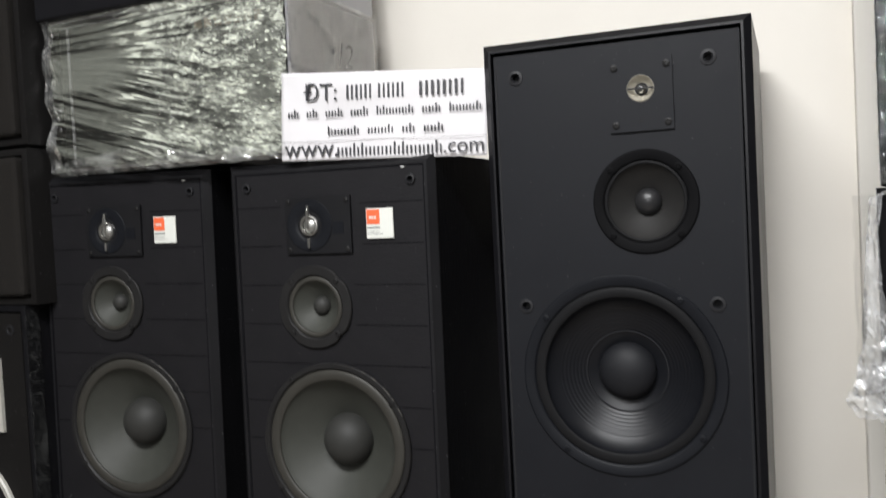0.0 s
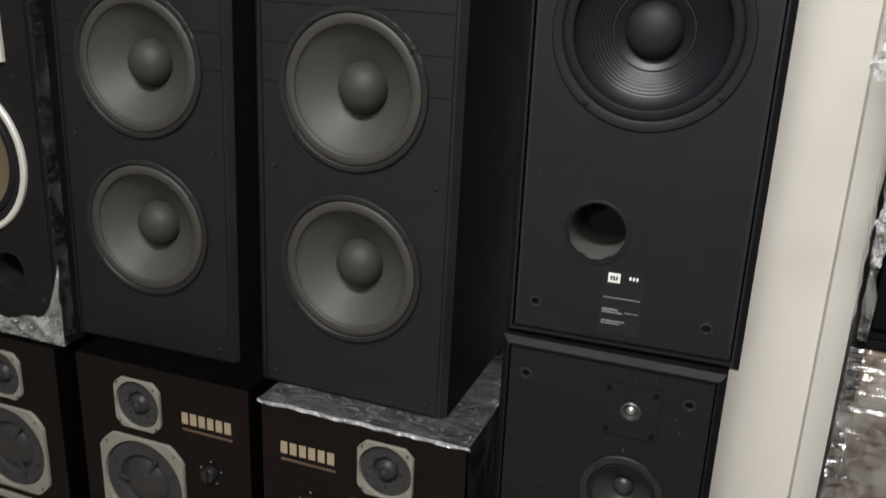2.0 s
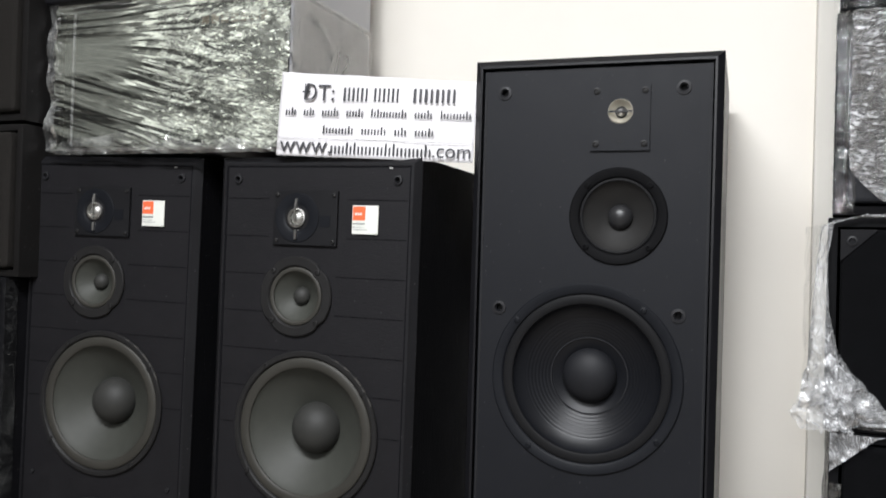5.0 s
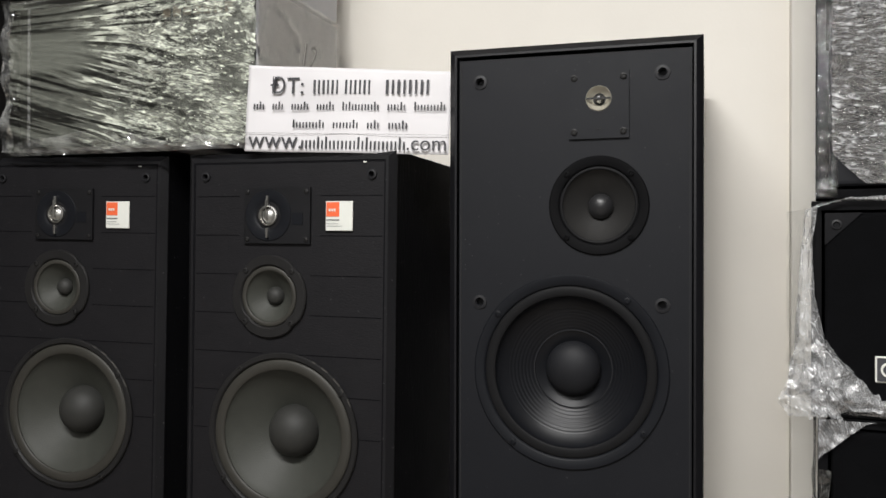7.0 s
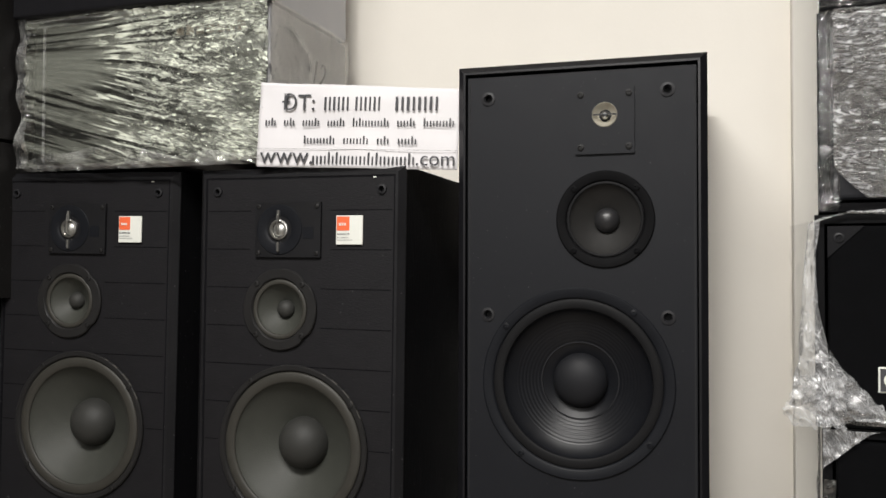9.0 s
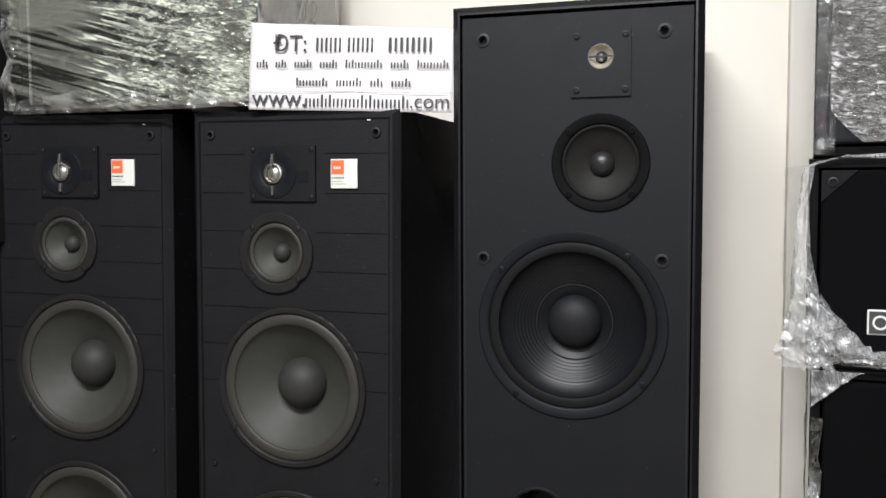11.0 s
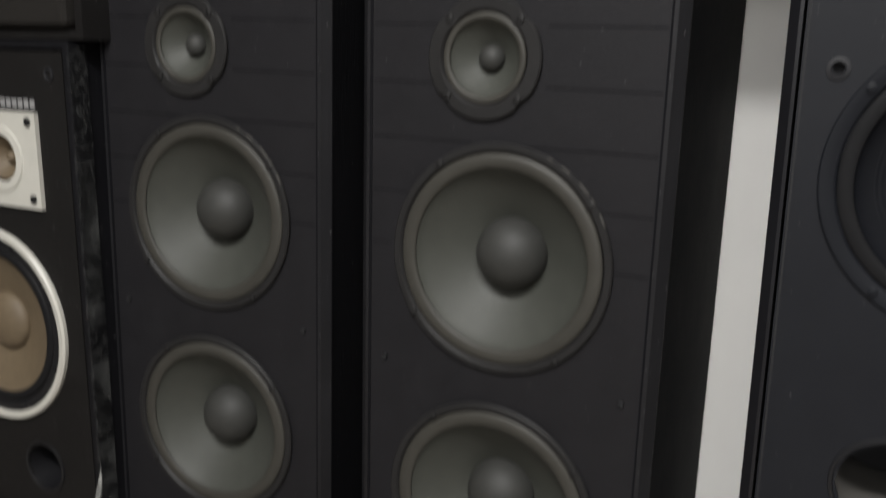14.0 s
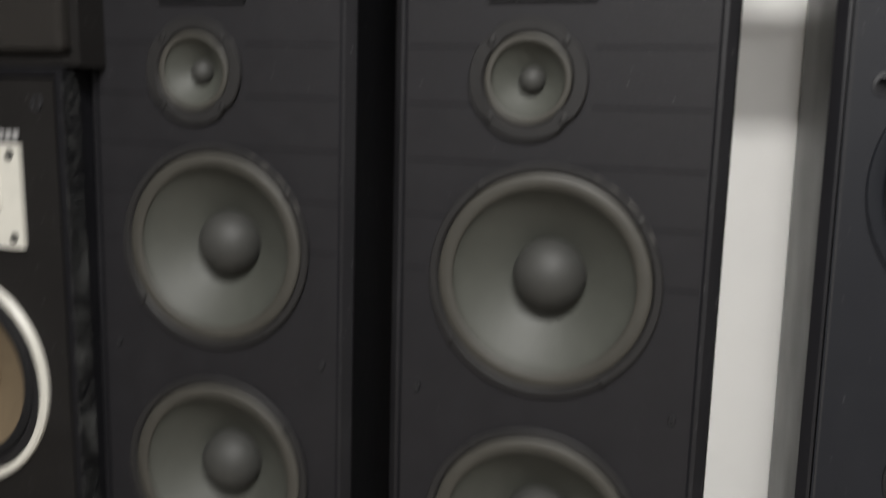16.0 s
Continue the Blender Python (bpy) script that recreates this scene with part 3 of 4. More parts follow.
# ---- twin towers ----
def tower():
    sp = thing("tower_speaker", pose(-0.667, 1.0, 0.648, 0, 0.55, 0), "tall black ash floorstanding loudspeaker without its grille", "loudspeaker", "twin tower loudspeakers")
    w, d, h = 0.313, 0.318, 0.891
    part("cabinet", chamfered(w, d, h, 0.009, 0.006), ASH, sp, "black ash vinyl cabinet", smooth=True)
    part("front_edge", front_edge(w, h, 0.009), EDGE, sp, "grey-black front edge with its highlight in the colour")
    drivers = [(-0.002, 0.496, 0.1085), (-0.002, 0.223, 0.1085), (-0.0247, 0.694, 0.046), (-0.026, 0.810, 0.014)]
    pegs = [(sx * 0.1325, z) for z in (0.867, 0.370, 0.024) for sx in (-1, 1)]
    part("baffle", pierced(-w / 2 + 0.0062, w / 2 - 0.0062, 0.0062, h - 0.0062, 0.0005, 0.016, drivers + [(x, z, 0.004) for x, z in pegs]), ASH_FRONT, sp, "black ash front board")
    # nearly flush dark strips carry the shade of the grooves
    for k in range(7):
        z = 0.838 - 0.0565 * k
        reach = {0: 0.06, 1: 0.06, 2: 0.045, 3: 0.045, 4: 0.02, 5: 0.085, 6: 0.11}[k]
        part("seam", boxed(-w / 2 + 0.008, -0.016 - reach, 0.0002, 0.0012, z - 0.0005, z + 0.0005), SEAM, sp)
        part("seam", boxed(-0.006 + reach, w / 2 - 0.008, 0.0002, 0.0012, z - 0.0005, z + 0.0005), SEAM, sp)
    for cx, cz, _ in drivers[:2]:
        woofer(sp, cx, cz, -0.001, 0.1185, 0.1085, 0.0930, 0.0385, 0.043, (FLANGE, ROLL, CONE, CAP), 4, turn=0.62, cap_rise=0.034, roll=0.4)
    # bare chips along the upper woofer's flange
    for k, (start, span) in enumerate(((66, 3), (58, 5), (47, 7), (38, 3), (30, 6))):
        bm = bmesh.new()
        rows = []
        for i in range(5):
            a = math.radians(start - span * i / 4)
            thin = 0.0010 * math.sin(math.pi * (i + 0.4) / 4.8)
            rows.append([bm.verts.new((drivers[0][0] + q * math.cos(a), yy, drivers[0][1] + q * math.sin(a))) for q, yy in ((0.1187, -0.0032), (0.1183, -0.0053), (0.1180 - thin * 0.45, -0.0054))])
        for p, q in zip(rows, rows[1:]):
            bm.faces.new((p[0], p[1], q[1], q[0]))
            bm.faces.new((p[1], p[2], q[2], q[1]))
        part("paint_chip", bm, TUBE, sp, "bare grey chip on the flange edge")
    # midrange with a scalloped flange
    def scallop(a):
        return 1 - 0.045 * max(0.0, math.cos(4 * (a - math.pi / 4))) ** 8
    woofer(sp, -0.0247, 0.694, -0.001, 0.0595, 0.0435, 0.0365, 0.0135, 0.021, (FLANGE, ROLL, CONE, CAP), 4, turn=math.pi / 4, cap_rise=0.012, name="midrange", wave=scallop)
    # tweeter plate, dome and bracket
    tw = part("tweeter", pierced(-0.066, 0.040, 0.770, 0.850, -0.0045, 0.005, [(-0.026, 0.810, 0.0145)]), BLACK, sp, "glossy black tweeter plate")
    part("faceplate_ring", lathe(-0.026, 0.810, [(0.037, 0.0), (0.036, -0.0012), (0.024, -0.0016), (0.017, 0.001), (0.0145, 0.004)], 40, -0.0045), DRIVER, tw, smooth=True)
    part("dome_ring", lathe(-0.026, 0.810, [(0.0145, 0.004), (0.0145, -0.003), (0.0125, -0.0035), (0.0115, 0.001)], 32, -0.0045), CHROME, tw, "chrome ring", smooth=True)
    part("dome", lathe(-0.026, 0.810, [(0.012, 0.004), (0.010, 0.000), (0.006, -0.003), (0, -0.004)], 28, -0.0045), SILVER, tw, "silver dome", smooth=True)
    bm = bmesh.new()
    add_box(bm, -0.0278, -0.0242, -0.0105, -0.0045, 0.822, 0.838, 0.0008, 1)
    add_box(bm, -0.0278, -0.0242, -0.0105, -0.0045, 0.778, 0.792, 0.0008, 1)
    add_box(bm, -0.0270, -0.0250, -0.0130, -0.0095, 0.805, 0.832, 0.0006, 1)
    part("bracket", bm, CHROME, tw, "chrome vertical bracket over the dome")
    for sx, sz in ((-0.060, 0.776), (0.034, 0.776), (-0.060, 0.844), (0.034, 0.844)):
        screw(tw, sx, sz, -0.0045, 0.0035, FLANGE)
    part("plate_mark", boxed(0.012, 0.029, -0.0052, -0.0044, 0.797, 0.814), DRIVER, tw, "small moulded square")
    part("paint_chip", boxed(0.1190, 0.1240, -0.0009, 0.0004, 0.8835, 0.8850), LABELW, sp, "tiny pale chip")
    # badge
    bd = part("badge", boxed(0.0640, 0.1050, -0.0035, -0.0006, 0.7885, 0.830, 0.0006, 1), LABELW, sp, "white and orange printed badge")
    part("badge_square", boxed(0.0655, 0.0850, -0.0042, -0.0034, 0.8085, 0.8285), ORANGE, bd, "orange square")
    bars(bd, "badge_mark", 0.0695, 0.0810, 0.8175, 0.0038, -0.0043, LABELW, 3, "pale mark", 0.6)
    bars(bd, "badge_print", 0.0660, 0.0860, 0.8035, 0.0024, -0.0036, INK, 9, fill=0.5)
    bars(bd, "fine_print", 0.0660, 0.0840, 0.7985, 0.0010, -0.0036, GREYINK, 8, fill=0.6)
    bars(bd, "fine_print", 0.0660, 0.0900, 0.7950, 0.0010, -0.0036, GREYINK, 10, fill=0.6)
    for x, z in pegs:
        big = z > 0.8
        socket(sp, x, z, -0.001, 0.0072 if big else 0.0032, GROMMET if big else DEEP)
    return sp


tower_b = tower()
tower_a = copy_thing(tower_b, pose(-1.0555, 1.010, 0.655, 0, 0.9, 3.0))


# ---- three-way box with a port ----
def big_box():
    sp = thing("box_speaker", pose(-0.2515, 1.0, 0.8185, 0, 0, 1.3), "large matte black three-way loudspeaker standing on another one", "loudspeaker")
    w, d, h = 0.326, 0.300, 0.858
    part("cabinet", shell(w, d, h, 0.0125, 0.0085, 1), SATIN, sp, "satin black cabinet with rounded front edge", smooth=True)
    y = 0.006
    pegs = [(x, z) for z in (0.813, 0.522, 0.053) for x in (-0.121, 0.114)]
    holes = [(-0.002, 0.434, 0.111), (0.035, 0.648, 0.050), (-0.045, 0.167, 0.040), (0.035, 0.784, 0.0165)]
    part("baffle", pierced(-w / 2 + 0.0135, w / 2 - 0.0135, 0.0135, h - 0.0150, y, 0.016, holes + [(x, z, 0.0045) for x, z in pegs]), MATTE, sp, "matte black front board")
    # thin dark strips in place of a cut groove, shade in the colour
    for x in (-w / 2 + 0.0160, w / 2 - 0.0160):
        part("groove", boxed(x - 0.0008, x + 0.0008, y - 0.0006, y + 0.001, 0.02, h - 0.02), DEEP, sp)
    woofer(sp, -0.002, 0.434, y, 0.1255, 0.1105, 0.0975, 0.0365, 0.040, (DRIVER, RUBBER, POLY, CAPBLACK), 4, ribs=15, turn=math.pi / 4 + 0.12, cap_rise=0.022, cap_ring=True, lip=0.003, roll=0.3, curve=0.6)
    woofer(sp, 0.035, 0.648, y, 0.0635, 0.0495, 0.0455, 0.0165, 0.026, (JET, RUBBER, MIDCONE, GLOSSCAP), 4, turn=math.pi / 4, cap_rise=0.013, name="midrange", lip=0.003)
    tw = part("tweeter", pierced(-0.003, 0.073, 0.733, 0.820, y - 0.0035, 0.004, [(0.035, 0.784, 0.0165)]), MATTE, sp, "black tweeter plate")
    part("horn", lathe(0.035, 0.784, [(0.0165, 0.0005), (0.0155, -0.0008), (0.0140, 0.0025), (0.0100, 0.0075), (0.0075, 0.010)], 36, y - 0.0035), HORN, tw, "nickel horn mouth", smooth=True)
    # dark disc painted for the shade down the throat
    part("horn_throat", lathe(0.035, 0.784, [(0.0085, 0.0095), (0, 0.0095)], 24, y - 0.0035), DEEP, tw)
    part("phase_plug", lathe(0.035, 0.784, [(0.0055, 0.008), (0.005, 0.003), (0.003, 0.0005), (0, 0.0)], 20, y - 0.0035), STEEL, tw, smooth=True)
    part("bridge", boxed(0.0195, 0.0505, y - 0.0045, y - 0.0025, 0.7830, 0.7850), BLACK, tw)
    for x, z in ((0.004, 0.742), (0.066, 0.742), (0.004, 0.811), (0.066, 0.811)):
        screw(tw, x, z, y - 0.0035, 0.0044, FLANGE)
    bars(tw, "tweeter_print", 0.031, 0.039, 0.745, 0.0018, y - 0.0036, FLANGE, 3)
    tube = part("bass_port", lathe(-0.045, 0.167, [(0.046, 0.0), (0.0455, -0.0015), (0.0425, -0.002), (0.040, 0.004)], 48, y), BLACK, sp, "round moulded port", smooth=True)
    part("port_tube", lathe(-0.045, 0.167, [(0.040, 0.004), (0.0385, 0.012), (0.0385, 0.13)], 48, y), TUBE, tube, "grey cardboard tube", smooth=True)
    # dark disc ends the tube, shade in its colour
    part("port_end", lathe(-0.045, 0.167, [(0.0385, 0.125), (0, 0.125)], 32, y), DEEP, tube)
    plate = part("label_plate", boxed(-0.030, 0.028, y - 0.0012, y - 0.0002, 0.023, 0.122), BLACK, sp, "black printed label plate")
    part("label_mark", boxed(-0.0225, -0.0060, y - 0.002, y - 0.0011, 0.0995, 0.1130), LABELW, plate, "white square mark")
    bars(plate, "label_mark_print", -0.0195, -0.0085, 0.106, 0.006, y - 0.0021, INK, 3)
    bars(plate, "model_print", 0.006, 0.020, 0.108, 0.0045, y - 0.0013, LABELW, 3, fill=0.6)
    part("label_rule", boxed(-0.0265, 0.0235, y - 0.0016, y - 0.0011, 0.0765, 0.0775), GREYINK, plate)
    bars(plate, "label_print", -0.0265, -0.004, 0.0595, 0.0028, y - 0.0013, GREYINK, 9)
    bars(plate, "label_print", -0.0265, 0.002, 0.0555, 0.0020, y - 0.0013, GREYINK, 11)
    part("label_rule", boxed(0.004, 0.0235, y - 0.0016, y - 0.0011, 0.0568, 0.0576), GREYINK, plate)
    bars(plate, "label_print", -0.0265, 0.006, 0.0425, 0.0020, y - 0.0013, GREYINK, 13)
    bars(plate, "label_print", -0.0265, 0.000, 0.0390, 0.0020, y - 0.0013, GREYINK, 10)
    for x, z in pegs:
        socket(sp, x, z, y, 0.0098, GROMMET)
    return sp


big_box()


def lower_box():
    sp = thing("box_speaker", pose(-0.257, 0.984, 0.0), "black three-way loudspeaker standing under another one", "loudspeaker")
    w, d, h = 0.312, 0.300, 0.818
    part("cabinet", shell(w, d, h, 0.0125, 0.0085, 1), SIDE, sp, "satin black cabinet with rounded front edge", smooth=True)
    y = 0.004
    pegs = [(x, z) for z in (0.765, 0.476, 0.06) for x in (-0.118, 0.113)]
    part("baffle", pierced(-w / 2 + 0.0135, w / 2 - 0.0135, 0.0135, h - 0.0135, y, 0.016, [(0.0, 0.385, 0.111), (0.036, 0.604, 0.048), (0.036, 0.738, 0.0145)] + [(x, z, 0.0045) for x, z in pegs]), BROWNMATTE, sp, "matte black front board")
    woofer(sp, 0.0, 0.385, y, 0.1255, 0.1105, 0.0965, 0.0365, 0.045, (JET, RUBBER, POLY, CAPBLACK), 4, ribs=15, turn=math.pi / 4, cap_rise=0.020, cap_ring=True, lip=0.003, roll=0.3)
    def scallop(a):
        return 1 - 0.05 * max(0.0, math.cos(4 * (a - math.pi / 4))) ** 8
    woofer(sp, 0.036, 0.604, y, 0.0610, 0.0475, 0.0435, 0.0150, 0.024, (FLANGE, RUBBER, MIDCONE, GLOSSCAP), 4, turn=math.pi / 4, cap_rise=0.010, name="midrange", wave=scallop)
    tw = part("tweeter", pierced(-0.004, 0.076, 0.698, 0.778, y - 0.002, 0.0025, [(0.036, 0.738, 0.0145)]), BROWNMATTE, sp, "black tweeter plate")
    part("horn", lathe(0.036, 0.738, [(0.0145, 0.0005), (0.0120, -0.0010), (0.0105, 0.002), (0.008, 0.006)], 36, y - 0.002), STEEL, tw, "dark steel horn mouth", smooth=True)
    part("dome", lathe(0.036, 0.738, [(0.0085, 0.007), (0.0060, 0.003), (0.0035, 0.0005), (0, -0.0005)], 24, y - 0.002), SILVER, tw, "silver dome", smooth=True)
    for x, z in ((0.004, 0.706), (0.068, 0.706), (0.004, 0.770), (0.068, 0.770)):
        screw(tw, x, z, y - 0.002, 0.0034, JET)
    for x, z in pegs:
        socket(sp, x, z, y, 0.0098, GROMMET)
    return sp


lower_box()


# ---- monitors at the bottom ----
def octagon(cx, cz, size, cut, y, thick, r):
    """A square plate with cut corners and a round hole."""
    s, c = size / 2, size / 2 - cut
    outer = [(-c, -s), (c, -s), (s, -c), (s, c), (c, s), (-c, s), (-s, c), (-s, -c)]
    bm = bmesh.new()
    n = 64
    rows = []
    for k in range(n):
        a = 2 * math.pi * k / n
        dx, dz = math.cos(a), math.sin(a)
        t = min(s / max(abs(dx), 1e-9), s / max(abs(dz), 1e-9), (s + c) / (abs(dx) + abs(dz)))
        rows.append([bm.verts.new((cx + q * dx, yy, cz + q * dz)) for q, yy in ((t, y), (t, y - thick * 0.7), (t - 0.001, y - thick), (r + 0.0015, y - thick), (r, y - thick * 0.6), (r, y + 0.004))])
    for k in range(n):
        p, q = rows[k], rows[(k + 1) % n]
        for i in range(5):
            bm.faces.new((p[i], p[i + 1], q[i + 1], q[i]))
    return bm


def dome_driver(owner, cx, cz, size, y, name, q):
    fr = part(name, octagon(cx, cz, size, size * 0.15, y, 0.006, size * 0.462), CREAM, owner, "cream-edged driver frame", smooth=True)
    r = size * 0.462
    part("face_ring", lathe(cx, cz, [(r, 0.003), (r * 0.97, -0.001), (r * (q + 0.13), 0.0), (r * (q + 0.11), 0.003)], 48, y), MESHGREY, fr, "grey ring", smooth=True)
    part("dome_gap", lathe(cx, cz, [(r * (q + 0.12), 0.002), (r * (q + 0.05), 0.006), (r * q * 0.95, 0.003)], 48, y), DEEP, fr, smooth=True)
    part("dome", lathe(cx, cz, [(r * q, 0.004), (r * q * 0.87, -0.001), (r * q * 0.58, -0.005), (r * q * 0.27, -0.007), (0, -0.0075)], 36, y), DOME, fr, "dark metal dome", smooth=True)
    if size < 0.12:
        part("dome_ring", lathe(cx, cz, [(r * 0.24, 0.0), (r * 0.23, -0.0075), (r * 0.17, -0.0078), (r * 0.16, -0.004)], 28, y), DEEP, fr, smooth=True)
        part("phase_button", lathe(cx, cz, [(r * 0.11, -0.006), (r * 0.08, -0.0095), (0, -0.0102)], 20, y), MESHGREY, fr, smooth=True)
        # dark studs in place of the ring's holes, shade in their colour
        for k in range(8):
            a = math.pi / 4 * k
            screw(fr, cx + r * 0.62 * math.cos(a), cz + r * 0.62 * math.sin(a), y - 0.0003, size * 0.022, DEEP)
    for k in range(3 if size > 0.12 else 0):
        a = math.pi / 2 + 2 * math.pi * k / 3 + math.pi
        bm = bmesh.new()
        add_box(bm, -r * 0.05, r * 0.05, -0.0045, 0.0, r * 0.22, r * (q + 0.20), 0.001, 1)
        bmesh.ops.transform(bm, matrix=Matrix.Translation((cx, y, cz)) @ Matrix.Rotation(a, 4, "Y"), verts=bm.verts)
        part("guard_arm", bm, DEEP, fr)
    # eight more near-black studs standing for shaded perforations
    for k in range(8):
        a = math.pi / 8 + math.pi / 4 * k
        screw(fr, cx + r * 0.80 * math.cos(a), cz + r * 0.80 * math.sin(a), y + 0.0004, size * 0.020, DEEP)
    for sx in (-1, 1):
        for sz in (-1, 1):
            screw(fr, cx + sx * size * 0.40, cz + sz * size * 0.40, y - 0.006, 0.0022, STEEL)
    return fr


def monitor(x, top, side, label):
    """side: 1 has its drivers to the left of the middle, -1 is the mirror twin."""
    sp = thing("monitor_speaker", pose(x, 0.945, 0.0), label, "loudspeaker", "monitor loudspeakers in the bottom row")
    w, d, h = 0.353, 0.315, top
    part("cabinet", shell(w, d, h, 0.016, 0.0015, 2), DARKTOP, sp, "near-black wood veneer cabinet", smooth=True)
    y = -0.0012
    tx, mx = -0.046 * side, -0.046 * side
    zt, zm, zw = h - 0.075, h - 0.230, h - 0.488
    part("baffle", pierced(-w / 2 + 0.0012, w / 2 - 0.0012, 0.0012, h - 0.0012, y, 0.0010, [(tx, zt, 0.047), (mx, zm, 0.085), (0.0, zw, 0.138)]), BROWNBOX, sp, "dark brown front board")
    dome_driver(sp, tx, zt, 0.095, y, "tweeter", 0.40)
    dome_driver(sp, mx, zm, 0.178, y, "midrange", 0.52)
    wf = part("woofer", octagon(-0.008 * side, zw, 0.305, 0.05, y, 0.006, 0.140), CREAM, sp, "cream-edged woofer frame", smooth=True)
    part("surround", lathe(-0.008 * side, zw, [(0.140, 0.001), (0.132, -0.006), (0.124, -0.001), (0.122, 0.003)], 64, y), RUBBER, wf, smooth=True)
    part("cone", lathe(-0.008 * side, zw, [(0.123, 0.002), (0.08, 0.025), (0.045, 0.045)], 64, y), BROWNCONE, wf, smooth=True)
    part("dust_cap", lathe(-0.008 * side, zw, [(0.045, 0.045), (0.035, 0.036), (0.02, 0.031), (0, 0.030)], 40, y), CLOTH, wf, smooth=True)
    # maker's mark as plain blocks, with a line of small print
    lx = 0.092 * side
    for k in range(6):
        x0 = lx - 0.050 + k * 0.0170
        bm = boxed(x0 + 0.0012, x0 + 0.0135, y - 0.0012, y + 0.001, h - 0.0895, h - 0.0685)
        part("maker_mark", bm, GOLDPALE, sp, "pale gold block of the maker's mark")
    bars(sp, "small_print", lx - 0.048, lx + 0.052, h - 0.1005, 0.0040, y - 0.0004, CARD, 16, "dim brown small print")
    for z in (h - 0.172, h - 0.262):
        kn = part("level_control", boxed(lx - 0.018, lx + 0.030, y - 0.001, y + 0.001, z - 0.028, z + 0.028, 0.0006, 1), BROWNBOX, sp, "black rotary level control")
        part("knob", lathe(lx + 0.006, z, [(0.014, 0.0), (0.0135, -0.012), (0.012, -0.014), (0, -0.0145)], 28, y - 0.001), BLACK, kn, smooth=True)
        part("pointer", boxed(lx + 0.0045, lx + 0.0075, y - 0.0175, y - 0.0145, z - 0.012, z + 0.012), BLACK, kn)
        for a in range(5):
            q = math.radians(-60 + 75 * a)
            part("scale_mark", boxed(lx + 0.006 + 0.021 * math.cos(q) - 0.002, lx + 0.006 + 0.021 * math.cos(q) + 0.002, y - 0.0016, y - 0.0008, z + 0.021 * math.sin(q) - 0.0007, z + 0.021 * math.sin(q) + 0.0007), GREYINK, kn)
    return sp


monitor(-1.397, 0.648, -1, "dark brown studio monitor loudspeaker, lower left of the row")
monitor(-0.996, 0.655, 1, "dark brown studio monitor loudspeaker under a black tower")
monitor(-0.620, 0.648, -1, "dark brown studio monitor loudspeaker with film over its top")
bpy.data.objects["monitor_speaker"]["label"] = "dark brown studio monitor loudspeaker under a film-wrapped box"


# ---- stack with the white tweeters ----
def white_square(owner, cx, cz, y, w, h, r, name):
    pl = part(name, pierced(cx - w / 2, cx + w / 2, cz - h / 2, cz + h / 2, y - 0.006, 0.006, [(cx, cz, r)]), IVORY, owner, "ivory square driver plate")
    part("plate_ring", lathe(cx, cz, [(r * 1.42, 0.0), (r * 1.39, -0.002), (r * 1.08, -0.0025), (r, 0.0), (r, 0.006)], 40, y - 0.006), IVORY, pl, smooth=True)
    part("surround", lathe(cx, cz, [(r, 0.004), (r * 0.93, 0.001), (r * 0.86, 0.004)], 40, y - 0.004), RUBBER, pl, smooth=True)
    part("cone", lathe(cx, cz, [(r * 0.88, 0.003), (r * 0.5, 0.016), (r * 0.28, 0.024)], 40, y - 0.004), TAN, pl, "tan paper cone", smooth=True)
    part("dust_cap", lathe(cx, cz, [(r * 0.3, 0.023), (r * 0.24, 0.014), (r * 0.12, 0.010), (0, 0.0090)], 28, y - 0.004), TAN, pl, smooth=True)
    for sx in (-1, 1):
        for sz in (-1, 1):
            screw(pl, cx + sx * (w / 2 - 0.013), cz + sz * (h / 2 - 0.012), y - 0.006, 0.0058, BLACK)
    return pl


